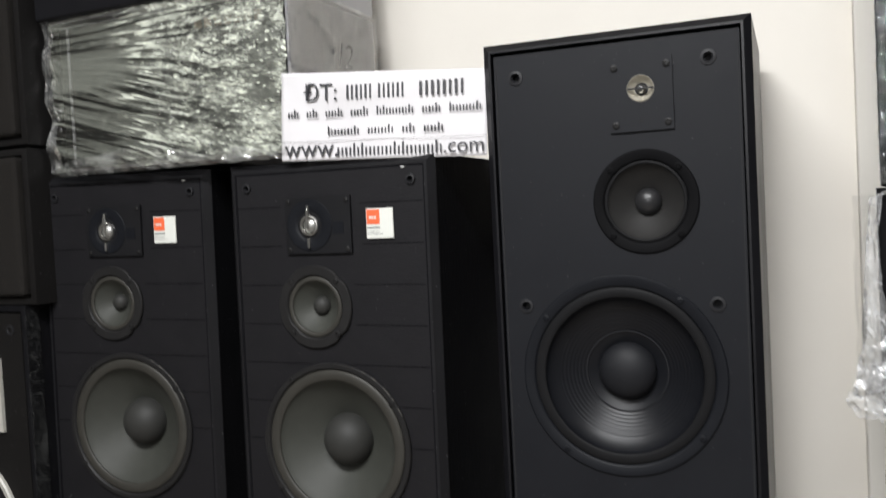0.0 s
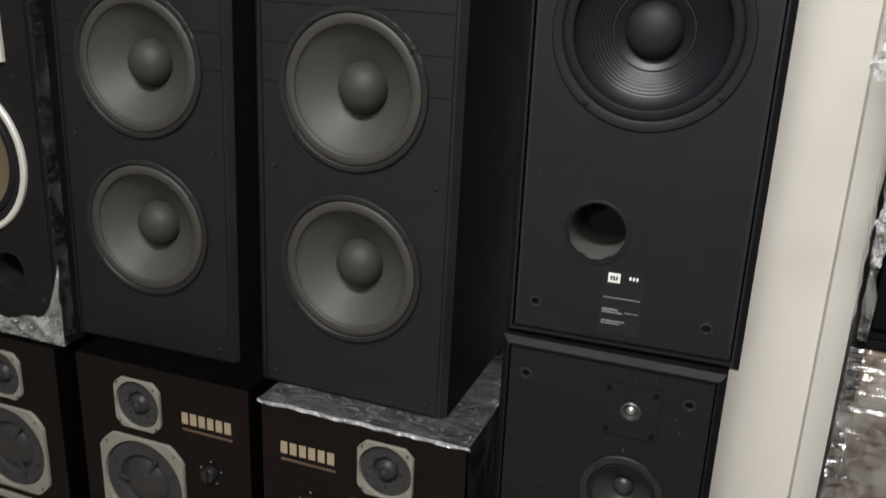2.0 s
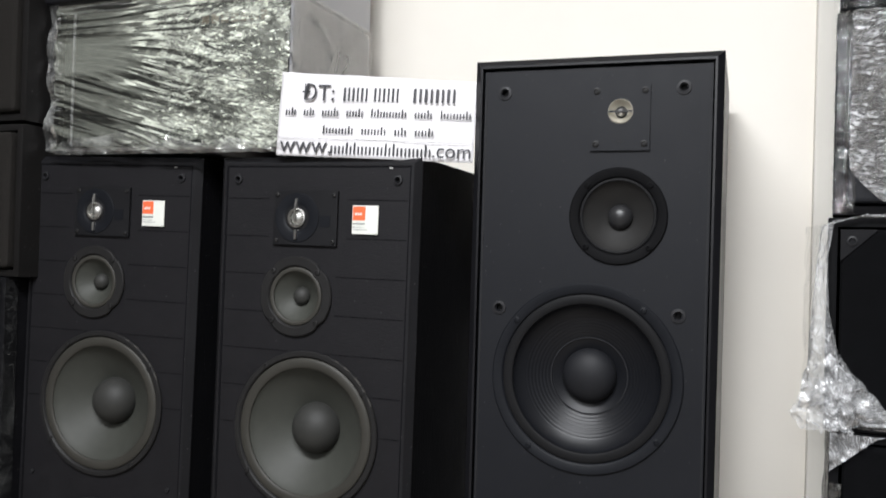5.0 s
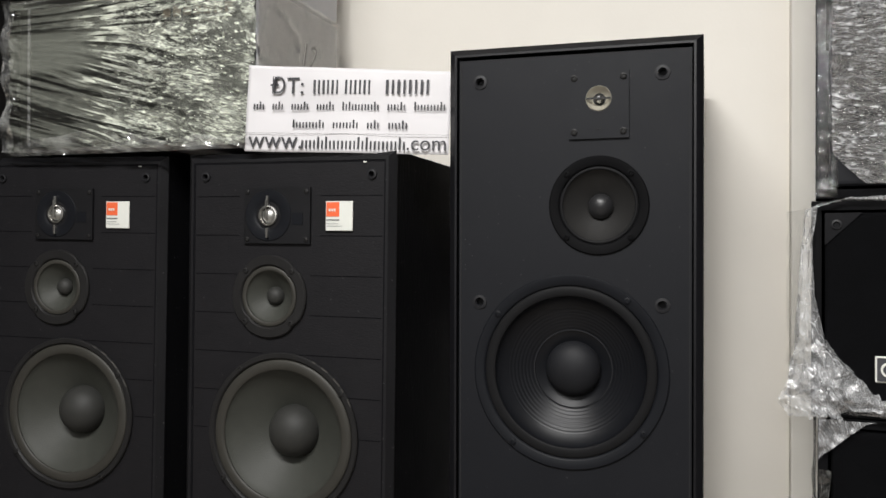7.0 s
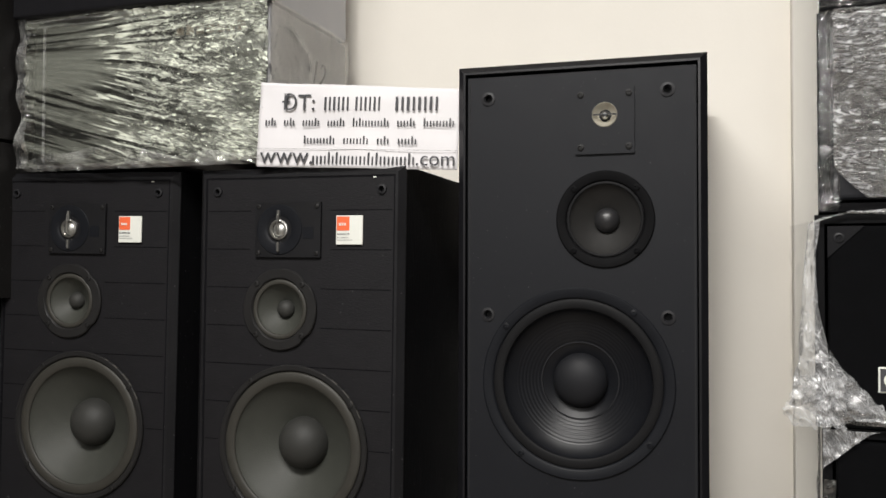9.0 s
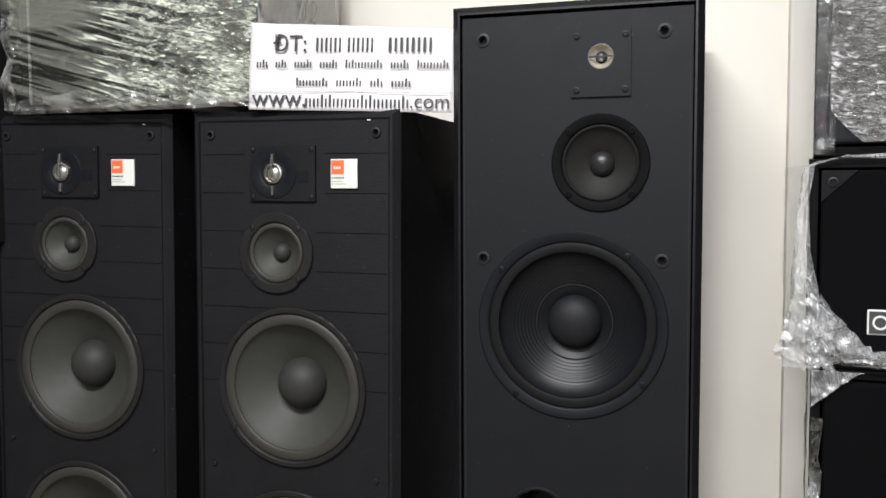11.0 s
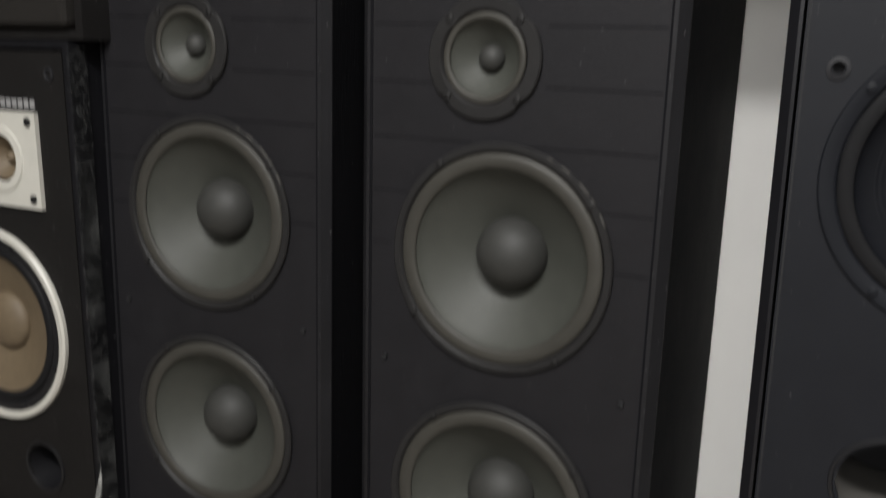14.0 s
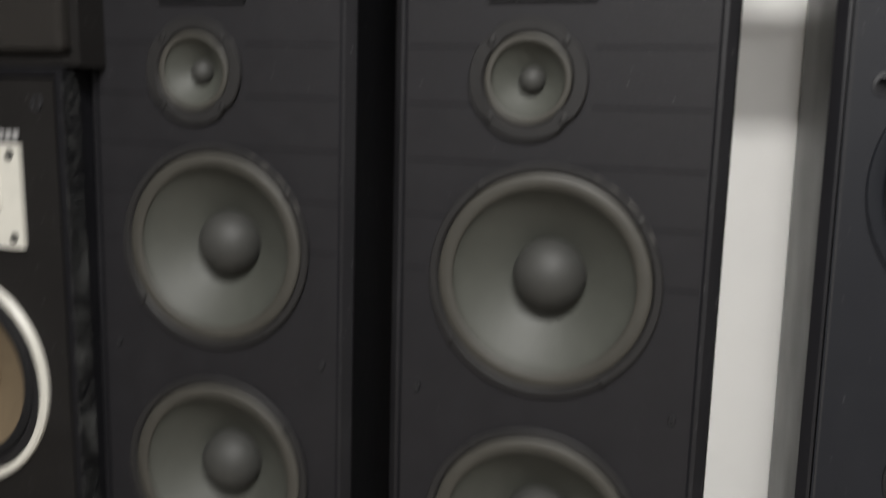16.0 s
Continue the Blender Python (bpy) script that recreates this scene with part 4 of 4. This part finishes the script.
def white_tweeter_box():
    sp = thing("box_speaker", pose(-1.3965, 0.962, 0.6485), "black three-way loudspeaker with ivory tweeter plates and film at its foot", "loudspeaker")
    w, d, h = 0.372, 0.300, 0.704
    part("cabinet", shell(w, d, h, 0.013, 0.004, 2), SIDE, sp, "black vinyl cabinet", smooth=True)
    y = 0.001
    part("baffle", pierced(-w / 2 + 0.0135, w / 2 - 0.0135, 0.0135, h - 0.0135, y, 0.014, [(0.052, 0.5545, 0.034), (-0.0915, 0.5545, 0.036), (0.007, 0.3235, 0.123), (0.077, 0.1255, 0.033)]), BROWNMATTE, sp, "black front board")
    white_square(sp, 0.052, 0.5545, y, 0.1415, 0.122, 0.031, "tweeter")
    white_square(sp, -0.0915, 0.5545, y, 0.1415, 0.122, 0.034, "midrange")
    wf = woofer(sp, 0.007, 0.3235, y, 0.126, 0.111, 0.098, 0.041, 0.020, (BLACK, RUBBER, TAN, TAN), 8, turn=0.39, cap_rise=0.018)
    part("trim_ring", lathe(0.007, 0.3235, [(0.1365, 0.002), (0.1365, -0.005), (0.134, -0.0075), (0.1265, -0.0065), (0.1255, -0.001)], 80, y), IVORY, wf, "bright silver-white trim ring", smooth=True)
    tube = part("bass_port", lathe(0.077, 0.1255, [(0.038, 0.0), (0.0375, -0.002), (0.034, -0.002), (0.032, 0.004), (0.031, 0.10)], 40, y), BLACK, sp, "round black port", smooth=True)
    # port closed by a disc coloured as deep shade
    part("port_end", lathe(0.077, 0.1255, [(0.032, 0.095), (0, 0.095)], 32, y), DEEP, tube)
    bars(sp, "model_print", 0.035, 0.122, 0.6255, 0.011, y - 0.0006, GREYINK, 8, "grey model print")
    bars(sp, "model_print", -0.003, 0.027, 0.6255, 0.003, y - 0.0006, GREYINK, 1, "grey model print", 1.0)
    for x in (-0.148, 0.148):
        socket(sp, x, 0.663, y, 0.009)
        socket(sp, x, 0.080, y, 0.005, DEEP)
    # film gathered along the foot and the corner
    def foot(u, v):
        x = -w / 2 - 0.004 + (w + 0.010) * u
        dip = 0.040 + 0.125 * max(0.0, (u - 0.84) / 0.16) ** 2.2 + 0.008 * math.sin(u * 17) + 0.006 * noise.noise(Vector((u * 30, 3, 0)))
        z = 0.001 + dip * v
        yy = -0.004 - 0.006 * max(0.0, fold((x * 0.6 + z * 0.8, z * 0.5, 0), 24)) * (0.35 + 0.65 * math.sin(math.pi * v))
        return (x, yy, z)
    part("film_wrap", sheet(150, 22, foot), FILM_FOOT, sp, "crumpled shiny cling film", smooth=True)
    def side(u, v):
        z = 0.001 + (h - 0.004) * v
        yy = -0.006 + 0.03 * u
        return (w / 2 + 0.0025 + 0.0009 * fold((yy * 3, z, 0), 30, 4.0), yy, z)
    part("film_wrap", sheet(14, 120, side), FILM_CLEAR, sp, "crumpled shiny cling film", smooth=True)
    return sp


white_tweeter_box()


def curved_trim_box(z, h, right, label, trim=True):
    w, d = 0.56, 0.30
    sp = thing("box_speaker", pose(right - w / 2, 0.962, z), label, "loudspeaker")
    part("cabinet", shell(w, d, h, 0.014, 0.004, 2), BROWNMATTE, sp, "dark brown-black cabinet", smooth=True)
    part("grille", boxed(-w / 2 + 0.015, w / 2 - 0.015, -0.012, 0.02, 0.014, h - 0.014, 0.010, 3), CLOTH, sp, "black grille cloth")
    if trim:
        for s in (1, -1):
            cu = bpy.data.curves.new("curved_trim", "CURVE")
            cu.dimensions, cu.bevel_depth, cu.bevel_resolution, cu.resolution_u = "3D", 0.0017, 2, 10
            spl = cu.splines.new("BEZIER")
            pts = [(0.130, h - 0.006), (0.113, h - 0.021), (0.150, h - 0.070), (0.188, h * 0.53), (0.160, 0.075), (0.112, 0.034), (0.119, 0.017), (0.136, 0.008)]
            spl.bezier_points.add(len(pts) - 1)
            for b, (px, pz) in zip(spl.bezier_points, pts):
                b.co = (s * px, -0.013, pz)
                b.handle_left_type = b.handle_right_type = "AUTO"
            cu.materials.append(GOLD)
            ob = new("curved_trim", cu)
            ob.parent = sp
            tagged(ob, "gold curved trim line")
        for k in range(7):
            x0 = -0.072 + k * 0.0165
            part("maker_mark", boxed(x0, x0 + 0.0128, -0.0145, -0.0115, h * 0.53 - 0.008, h * 0.53 + 0.008, 0.001, 1), GOLDPALE, sp, "pale gold block of the maker's mark")
    return sp


curved_trim_box(1.3530, 0.253, -1.184, "black cloth-fronted loudspeaker lying on its side, gold trim lines")
curved_trim_box(1.6110, 0.30, -1.180, "black cloth-fronted loudspeaker on top of the stack", False)


# ---- film-wrapped boxes above the towers ----
def film_panel(owner, x0, x1, z0, z1, y, pleat, seed, material, nx=200, nz=110, deep=0.012, cut=0.0):
    """Stretched film: long pleats that fan out from one side, crumpled elsewhere."""
    def place(u, v):
        x, z = x0 + (x1 - x0) * u, z0 + (z1 - z0) * v
        if cut:
            x = max(x, x0 + cut - (z - z0))
        down = 0.27 - 0.31 * min(1.0, max(0.0, (v - 0.55) / 0.34))
        ridge = max(0.0, fold(((z + x * down * pleat) * 60, u * 0.9, 0), 1.0, seed)) ** 3
        calm = 1 - 0.9 * max(0.0, 1 - ((u - 0.17) / 0.22) ** 2) * max(0.0, 1 - ((v - 0.62) / 0.26) ** 2)
        crumple = max(0.0, fold((x * 0.3, z * 1.3, 0), 34, seed + 5)) ** 2
        right = min(1.0, max(0.0, (u - 0.28) * 2.2 + (v - 0.4) * 0.8))
        border = max(0.0, 1 - min(u, 1 - u, v, 1 - v) / 0.07)
        out = deep * calm * (0.55 * ridge * (1.1 - 0.5 * right) + 0.32 * crumple * right)
        return (x + 0.0015 * border * noise.noise(Vector((u * 20, v * 20, seed))), y - out - 0.005 * border * max(0.0, fold((x, z, 0), 90, seed + 3)), z + 0.003 * border * noise.noise(Vector((u * 14, v * 9, seed + 2))))
    return part("film_wrap", sheet(nx, nz, place), material, owner, "tight wrinkled cling film", smooth=True)


def wrapped_box():
    sp = thing("wrapped_speaker", pose(-0.928, 1.004, 1.5640), "grey box loudspeaker wrapped in wrinkled cling film, on the towers", "loudspeaker")
    w, d, h = 0.432, 0.275, 0.236
    part("cabinet", boxed(-w / 2, w / 2, 0.008, d, 0, h, 0.004), GREYSIDE, sp, "grey board cabinet")
    part("front_panel", boxed(-w / 2 + 0.004, w / 2 - 0.004, -0.002, 0.010, 0.006, h - 0.006, 0.003), GREENGREY, sp, "grey-green front panel")
    part("inner_edge", boxed(-w / 2 + 0.022, -w / 2 + 0.026, -0.004, -0.001, 0.008, h - 0.008), GREYINK, sp)
    bars(sp, "maker_mark", 0.06, 0.185, h - 0.034, 0.015, -0.003, GOLDPALE, 7, "pale gold maker's mark")
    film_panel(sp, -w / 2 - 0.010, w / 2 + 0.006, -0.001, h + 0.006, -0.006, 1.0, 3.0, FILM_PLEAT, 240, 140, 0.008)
    def flank(u, v):
        yy, z = -0.004 + (d + 0.004) * u, 0.003 + (h + 0.003) * v
        crease = fold((yy, z, 0), 11, 7.0) ** 8
        return (w / 2 + 0.004 + 0.005 * crease + 0.006 * max(0, 1 - u * 9) * fold((yy, z, 0), 40, 1.0), yy, z)
    part("film_wrap", sheet(60, 60, flank), FILM, sp, "clear cling film over the side", smooth=True)
    def roll(u, v):
        x = -w / 2 - 0.008 + (w + 0.014) * u
        high = 0.018 + 0.016 * math.sin(math.pi * min(1, u * 1.5)) + 0.008 * noise.noise(Vector((u * 7, 4, 0)))
        z = -0.008 + high * v
        return (x, -0.012 - 0.004 * math.sin(math.pi * v) - 0.006 * max(0.0, fold((x * 0.7 + z, z, 0), 55, 6.0)), z)
    part("film_edge", sheet(150, 14, roll), FILM, sp, "loosely rolled film along the foot", smooth=True)
    def flare(u, v):
        z = 0.0 + (h + 0.010) * v
        return (-w / 2 - 0.006 - 0.026 * u * (0.75 + 0.4 * noise.noise(Vector((v * 4, 1, 0)))), -0.006 + 0.004 * math.sin(v * 23) - 0.003 * fold((u * 0.05, z, 0), 18, 2.0), z)
    part("film_wrap", sheet(8, 80, flare), FILM, sp, "loose film flap", smooth=True)
    # a number brushed on the side by hand
    cu = bpy.data.curves.new("handwritten_number", "FONT")
    cu.body, cu.size, cu.shear, cu.extrude = "12", 0.056, 0.25, 0.0003
    cu.materials.append(INK)
    ob = new("handwritten_number", cu)
    ob.parent = sp
    ob.matrix_basis = pose(w / 2 + 0.0030, 0.132, 0.142, 90, 0, 90)
    return sp


wrapped_box()


def top_box():
    sp = thing("box_speaker", pose(-0.935, 0.985, 1.8035), "black box loudspeaker lying on the wrapped one", "loudspeaker")
    w, d, h = 0.475, 0.29, 0.30
    part("cabinet", boxed(-w / 2, w / 2 - 0.012, 0.02, d, 0, h, 0.003), GREYSIDE, sp, "grey board cabinet")
    part("grille", boxed(-w / 2, w / 2, 0.0, 0.021, 0.004, h, 0.006, 3), SATIN, sp, "glossy black front")
    return sp


top_box()


# ---- paper sign on the tower ----
def paper_sign():
    sp = thing("paper_sign", pose(-0.7190, 0.9870, 1.5505, -1.5, 2.3, 5.2), "white paper sign with rows of black print, on a tower", "sign")
    w, h = 0.300, 0.124
    def leaf(u, v):
        return (w * u, 0.0015 * math.sin(u * 9) + 0.002 * noise.noise(Vector((u * 5, v * 3, 1))), h * v * (1 - 0.085 * u))
    bm = sheet(60, 26, leaf)
    sh = part("paper", bm, PAPER, sp, "white paper strips taped together", smooth=True)
    so = sh.modifiers.new("thickness", "SOLIDIFY")
    so.thickness, so.offset = 0.0004, 1
    part("paper_joint", boxed(0.0, w, -0.0034, -0.0029, 0.0262, 0.0266), GREYINK, sp)
    def words(x0, z, size, pitch, lengths, gap, lower=0.68):
        x = x0
        for n in lengths:
            bm = bmesh.new()
            for k in range(n):
                tall = 1.0 if (k * 7 + n * 3) % 5 in (0, 3) else lower
                foot, left = z - size / 2, x + k * pitch
                add_box(bm, left + 0.10 * pitch, left + 0.32 * pitch, -0.0036, -0.0026, foot, foot + size * tall)
                add_box(bm, left + 0.62 * pitch, left + 0.80 * pitch, -0.0036, -0.0026, foot, foot + size * lower)
            part("print_bar", bm, INK, sp)
            x += n * pitch + gap
    def text(body, x, z, size):
        cu = bpy.data.curves.new("print", "FONT")
        cu.body, cu.size, cu.extrude = body, size, 0.0002
        cu.materials.append(INK)
        ob = new("print", cu)
        ob.parent = sp
        ob.matrix_basis = pose(x, -0.0032, z, 90, 0, 0)
        tagged(ob, "black printed letters")
    text("ĐT:", 0.036, 0.0825, 0.0335)
    words(0.100, 0.0920, 0.0195, 0.0135, (3,), 0.0, 1.0)
    words(0.147, 0.0920, 0.0195, 0.0135, (3,), 0.0, 1.0)
    words(0.206, 0.0920, 0.0195, 0.0165, (4,), 0.0, 1.0)
    words(0.011, 0.0655, 0.0115, 0.0092, (2, 2, 3, 3, 6, 3, 5), 0.0105)
    words(0.072, 0.0400, 0.0115, 0.0098, (5, 4, 2, 3), 0.011)
    text("www.", 0.006, 0.0050, 0.0350)
    words(0.086, 0.0135, 0.0170, 0.0119, (13,), 0.0)
    text(".com", 0.240, 0.0050, 0.0295)
    return sp


paper_sign()


# ---- film over the top of the end monitor ----
def top_film():
    sp = thing("film_sheet", pose(-0.620, 0.945, 0.648), "crumpled cling film lying over a monitor's top edge", "film")
    def top(u, v):
        x, yy = -0.179 + 0.360 * u, -0.004 + 0.318 * v
        return (x, yy, 0.0006 + 0.0012 * max(0, fold((x, yy * 2.5, 0), 32, 2.0)))
    part("film_wrap", sheet(110, 90, top), FILM_TOP, sp, "crumpled silvery film", smooth=True)
    def edge(u, v):
        x = -0.181 + 0.363 * u
        return (x, -0.0045 - 0.003 * fold((x, v, 0), 40, 1.0) * (1 - v), -0.0045 - 0.003 * noise.noise(Vector((u * 9, 0, 0))) + 0.0058 * v)
    part("film_edge", sheet(140, 5, edge), FILM_THICK, sp, "rolled bright film edge", smooth=True)
    def side(u, v):
        yy, z = -0.004 + 0.30 * u, -0.64 + 0.640 * v
        return (0.1785 + 0.003 * fold((yy * 2, z, 0), 14, 3.0) + 0.0015, yy, z)
    part("film_wrap", sheet(30, 60, side), FILM_CLEAR, sp, "clear film over the side", smooth=True)
    return sp


top_film()


# ---- wrapped stack by the casing ----
def stack_box(x, z, h, label, front):
    sp = thing("wrapped_speaker", pose(x, 0.978, z, 0, 0, -5.5), label, "loudspeaker", "film-wrapped stack")
    w, d = 0.46, 0.285
    part("cabinet", shell(w, d, h, 0.014, 0.004, 2), JET, sp, "black cabinet", smooth=True)
    part("grille", boxed(-w / 2 + 0.0145, w / 2 - 0.0145, -0.006, 0.02, 0.0145, h - 0.0145, 0.006, 3), front, sp, "black cloth grille")
    return sp


X0 = 0.033
q_top = stack_box(X0 + 0.236, 1.7125, 0.26, "black loudspeaker wrapped in film, high on the stack", BLACKCLOTH)
film_panel(q_top, -0.236, 0.232, 0.0, 0.26, -0.010, 0.6, 21.0, FILM_CLEAR, 120, 60, 0.008)

q_one = stack_box(X0 + 0.2335, 1.4695, 0.242, "black loudspeaker under thick wrinkled cling film", MATTE)
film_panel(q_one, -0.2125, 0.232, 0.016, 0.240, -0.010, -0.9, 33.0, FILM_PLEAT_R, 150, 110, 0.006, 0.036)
film_panel(q_one, -0.230, -0.206, 0.002, 0.240, -0.0075, 0.6, 37.0, FILM_CLEAR, 30, 60, 0.0015)


def flap(owner, x0, x1, y0, y1, z0, z1, seed, material, n=40, m=60, amp=0.004):
    def place(u, v):
        x, yy, z = x0 + (x1 - x0) * u, y0 + (y1 - y0) * u, z0 + (z1 - z0) * v
        return (x + amp * fold((yy, z, x), 26, seed) + amp * 0.7 * noise.noise(Vector((u * 3, v * 8, seed))), yy - amp * fold((x, z * 1.6, 0), 38, seed + 3), z + amp * noise.noise(Vector((u * 9, v * 3, seed))))
    return part("film_wrap", sheet(n, m, place), material, owner, "crumpled cling film", smooth=True)



q_two = stack_box(X0 + 0.229, 1.2155, 0.252, "black cloth-fronted loudspeaker with torn cling film round its edge", BLACKCLOTH)
mk = part("maker_mark", boxed(-0.163, -0.026, -0.0085, -0.0055, 0.044, 0.074, 0.001, 1), LABELW, q_two, "white outlined maker's plate")
part("plate_field", boxed(-0.161, -0.028, -0.0095, -0.0080, 0.046, 0.072), INK, mk)
part("plate_ring", lathe(-0.149, 0.059, [(0.0085, 0.001), (0.0085, -0.0015), (0.0062, -0.0015), (0.0062, 0.001)], 24, -0.009), LABELW, mk)
bars(mk, "plate_print", -0.133, -0.041, 0.059, 0.015, -0.0097, LABELW, 6)
bm = bmesh.new()
front = [bm.verts.new(p) for p in ((-0.2155, -0.0078, 0.2375), (-0.2155, -0.0078, 0.200), (-0.176, -0.0078, 0.2375))]
made = bmesh.ops.extrude_face_region(bm, geom=[bm.faces.new(front)])
for v in made["geom"]:
    if isinstance(v, bmesh.types.BMVert):
        v.co.y += 0.002
part("grille_corner", bm, SIDE, q_two, "folded cloth corner")
socket(q_two, -0.203, 0.224, -0.008, 0.006)


def torn_edge(owner):
    """The rolled border of the torn film, which runs down the side and gathers in a knot at the foot."""
    pts = [(0.235, 0.2535), (0.0, 0.2550), (-0.19, 0.2535), (-0.226, 0.244), (-0.232, 0.20), (-0.231, 0.14), (-0.224, 0.085), (-0.205, 0.040), (-0.170, 0.016), (-0.11, 0.006), (0.235, 0.004)]
    wid = [0.004, 0.004, 0.005, 0.006, 0.005, 0.008, 0.014, 0.030, 0.021, 0.006, 0.005]
    bm = bmesh.new()
    steps, rows = 150, []
    for k in range(steps + 1):
        s = k / steps * (len(pts) - 1)
        i = min(int(s), len(pts) - 2)
        f = s - i
        f2 = f * f * (3 - 2 * f)
        x = pts[i][0] + (pts[i + 1][0] - pts[i][0]) * f2
        z = pts[i][1] + (pts[i + 1][1] - pts[i][1]) * f2
        wd = wid[i] + (wid[i + 1] - wid[i]) * f2
        row = []
        for j in range(13):
            q = j / 12
            a = math.pi * q
            lump = 0.6 + 0.6 * fold((x * 1.5, z, q), 26, 8.0)
            row.append(bm.verts.new((x - wd * math.cos(a) * (0.9 + 0.3 * lump) - wd * 0.6, -0.006 - wd * 0.75 * math.sin(a) * lump, z - wd * 0.5 * math.cos(a) + 0.3 * wd * noise.noise(Vector((k * 0.3, q * 3, 2))))))
        rows.append(row)
    for p, q in zip(rows, rows[1:]):
        for j in range(12):
            bm.faces.new((p[j], p[j + 1], q[j + 1], q[j]))
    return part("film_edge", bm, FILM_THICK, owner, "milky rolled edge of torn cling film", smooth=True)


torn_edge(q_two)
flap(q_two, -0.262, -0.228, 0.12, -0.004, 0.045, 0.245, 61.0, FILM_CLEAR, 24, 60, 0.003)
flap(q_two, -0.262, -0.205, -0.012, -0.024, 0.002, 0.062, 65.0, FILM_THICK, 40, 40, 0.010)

q_three = stack_box(X0 + 0.236, 0.90, 0.3150, "black loudspeaker in cling film, part-way down the stack", BLACKCLOTH)


def film_corner(owner, x0, z1, reach, drop, y, seed):
    def place(u, v):
        x, z = x0 + reach * u * (1 - 0.15 * v), z1 - drop * v * (1 - u)
        return (x, y - 0.006 * max(0.0, fold((x, z, 0), 60, seed)), z)
    return part("film_wrap", sheet(40, 30, place), FILM_THICK, owner, "crumpled film corner", smooth=True)


film_corner(q_three, -0.229, 0.314, 0.062, 0.046, -0.008, 71.0)
flap(q_three, -0.2360, -0.2352, -0.004, 0.26, 0.002, 0.312, 73.0, FILM_FOOT, 40, 60, 0.002)
flap(q_three, -0.232, -0.219, -0.004, -0.010, 0.0, 0.255, 75.0, FILM, 10, 60, 0.004)
flap(q_three, -0.236, -0.222, -0.008, -0.012, 0.10, 0.175, 78.0, FILM_THICK, 12, 30, 0.008)
q_four = stack_box(X0 + 0.236, 0.45, 0.4495, "dark loudspeaker in shiny black film, low in the stack", CARD)
film_panel(q_four, -0.233, 0.232, 0.0, 0.44, -0.010, 0.8, 87.0, FILM, 120, 110, 0.012)
q_five = stack_box(X0 + 0.236, 0.0, 0.4495, "dark loudspeaker in cling film, standing on the floor", MATTE)
film_panel(q_five, -0.233, 0.232, 0.0, 0.44, -0.010, 0.8, 93.0, FILM, 80, 60, 0.012)
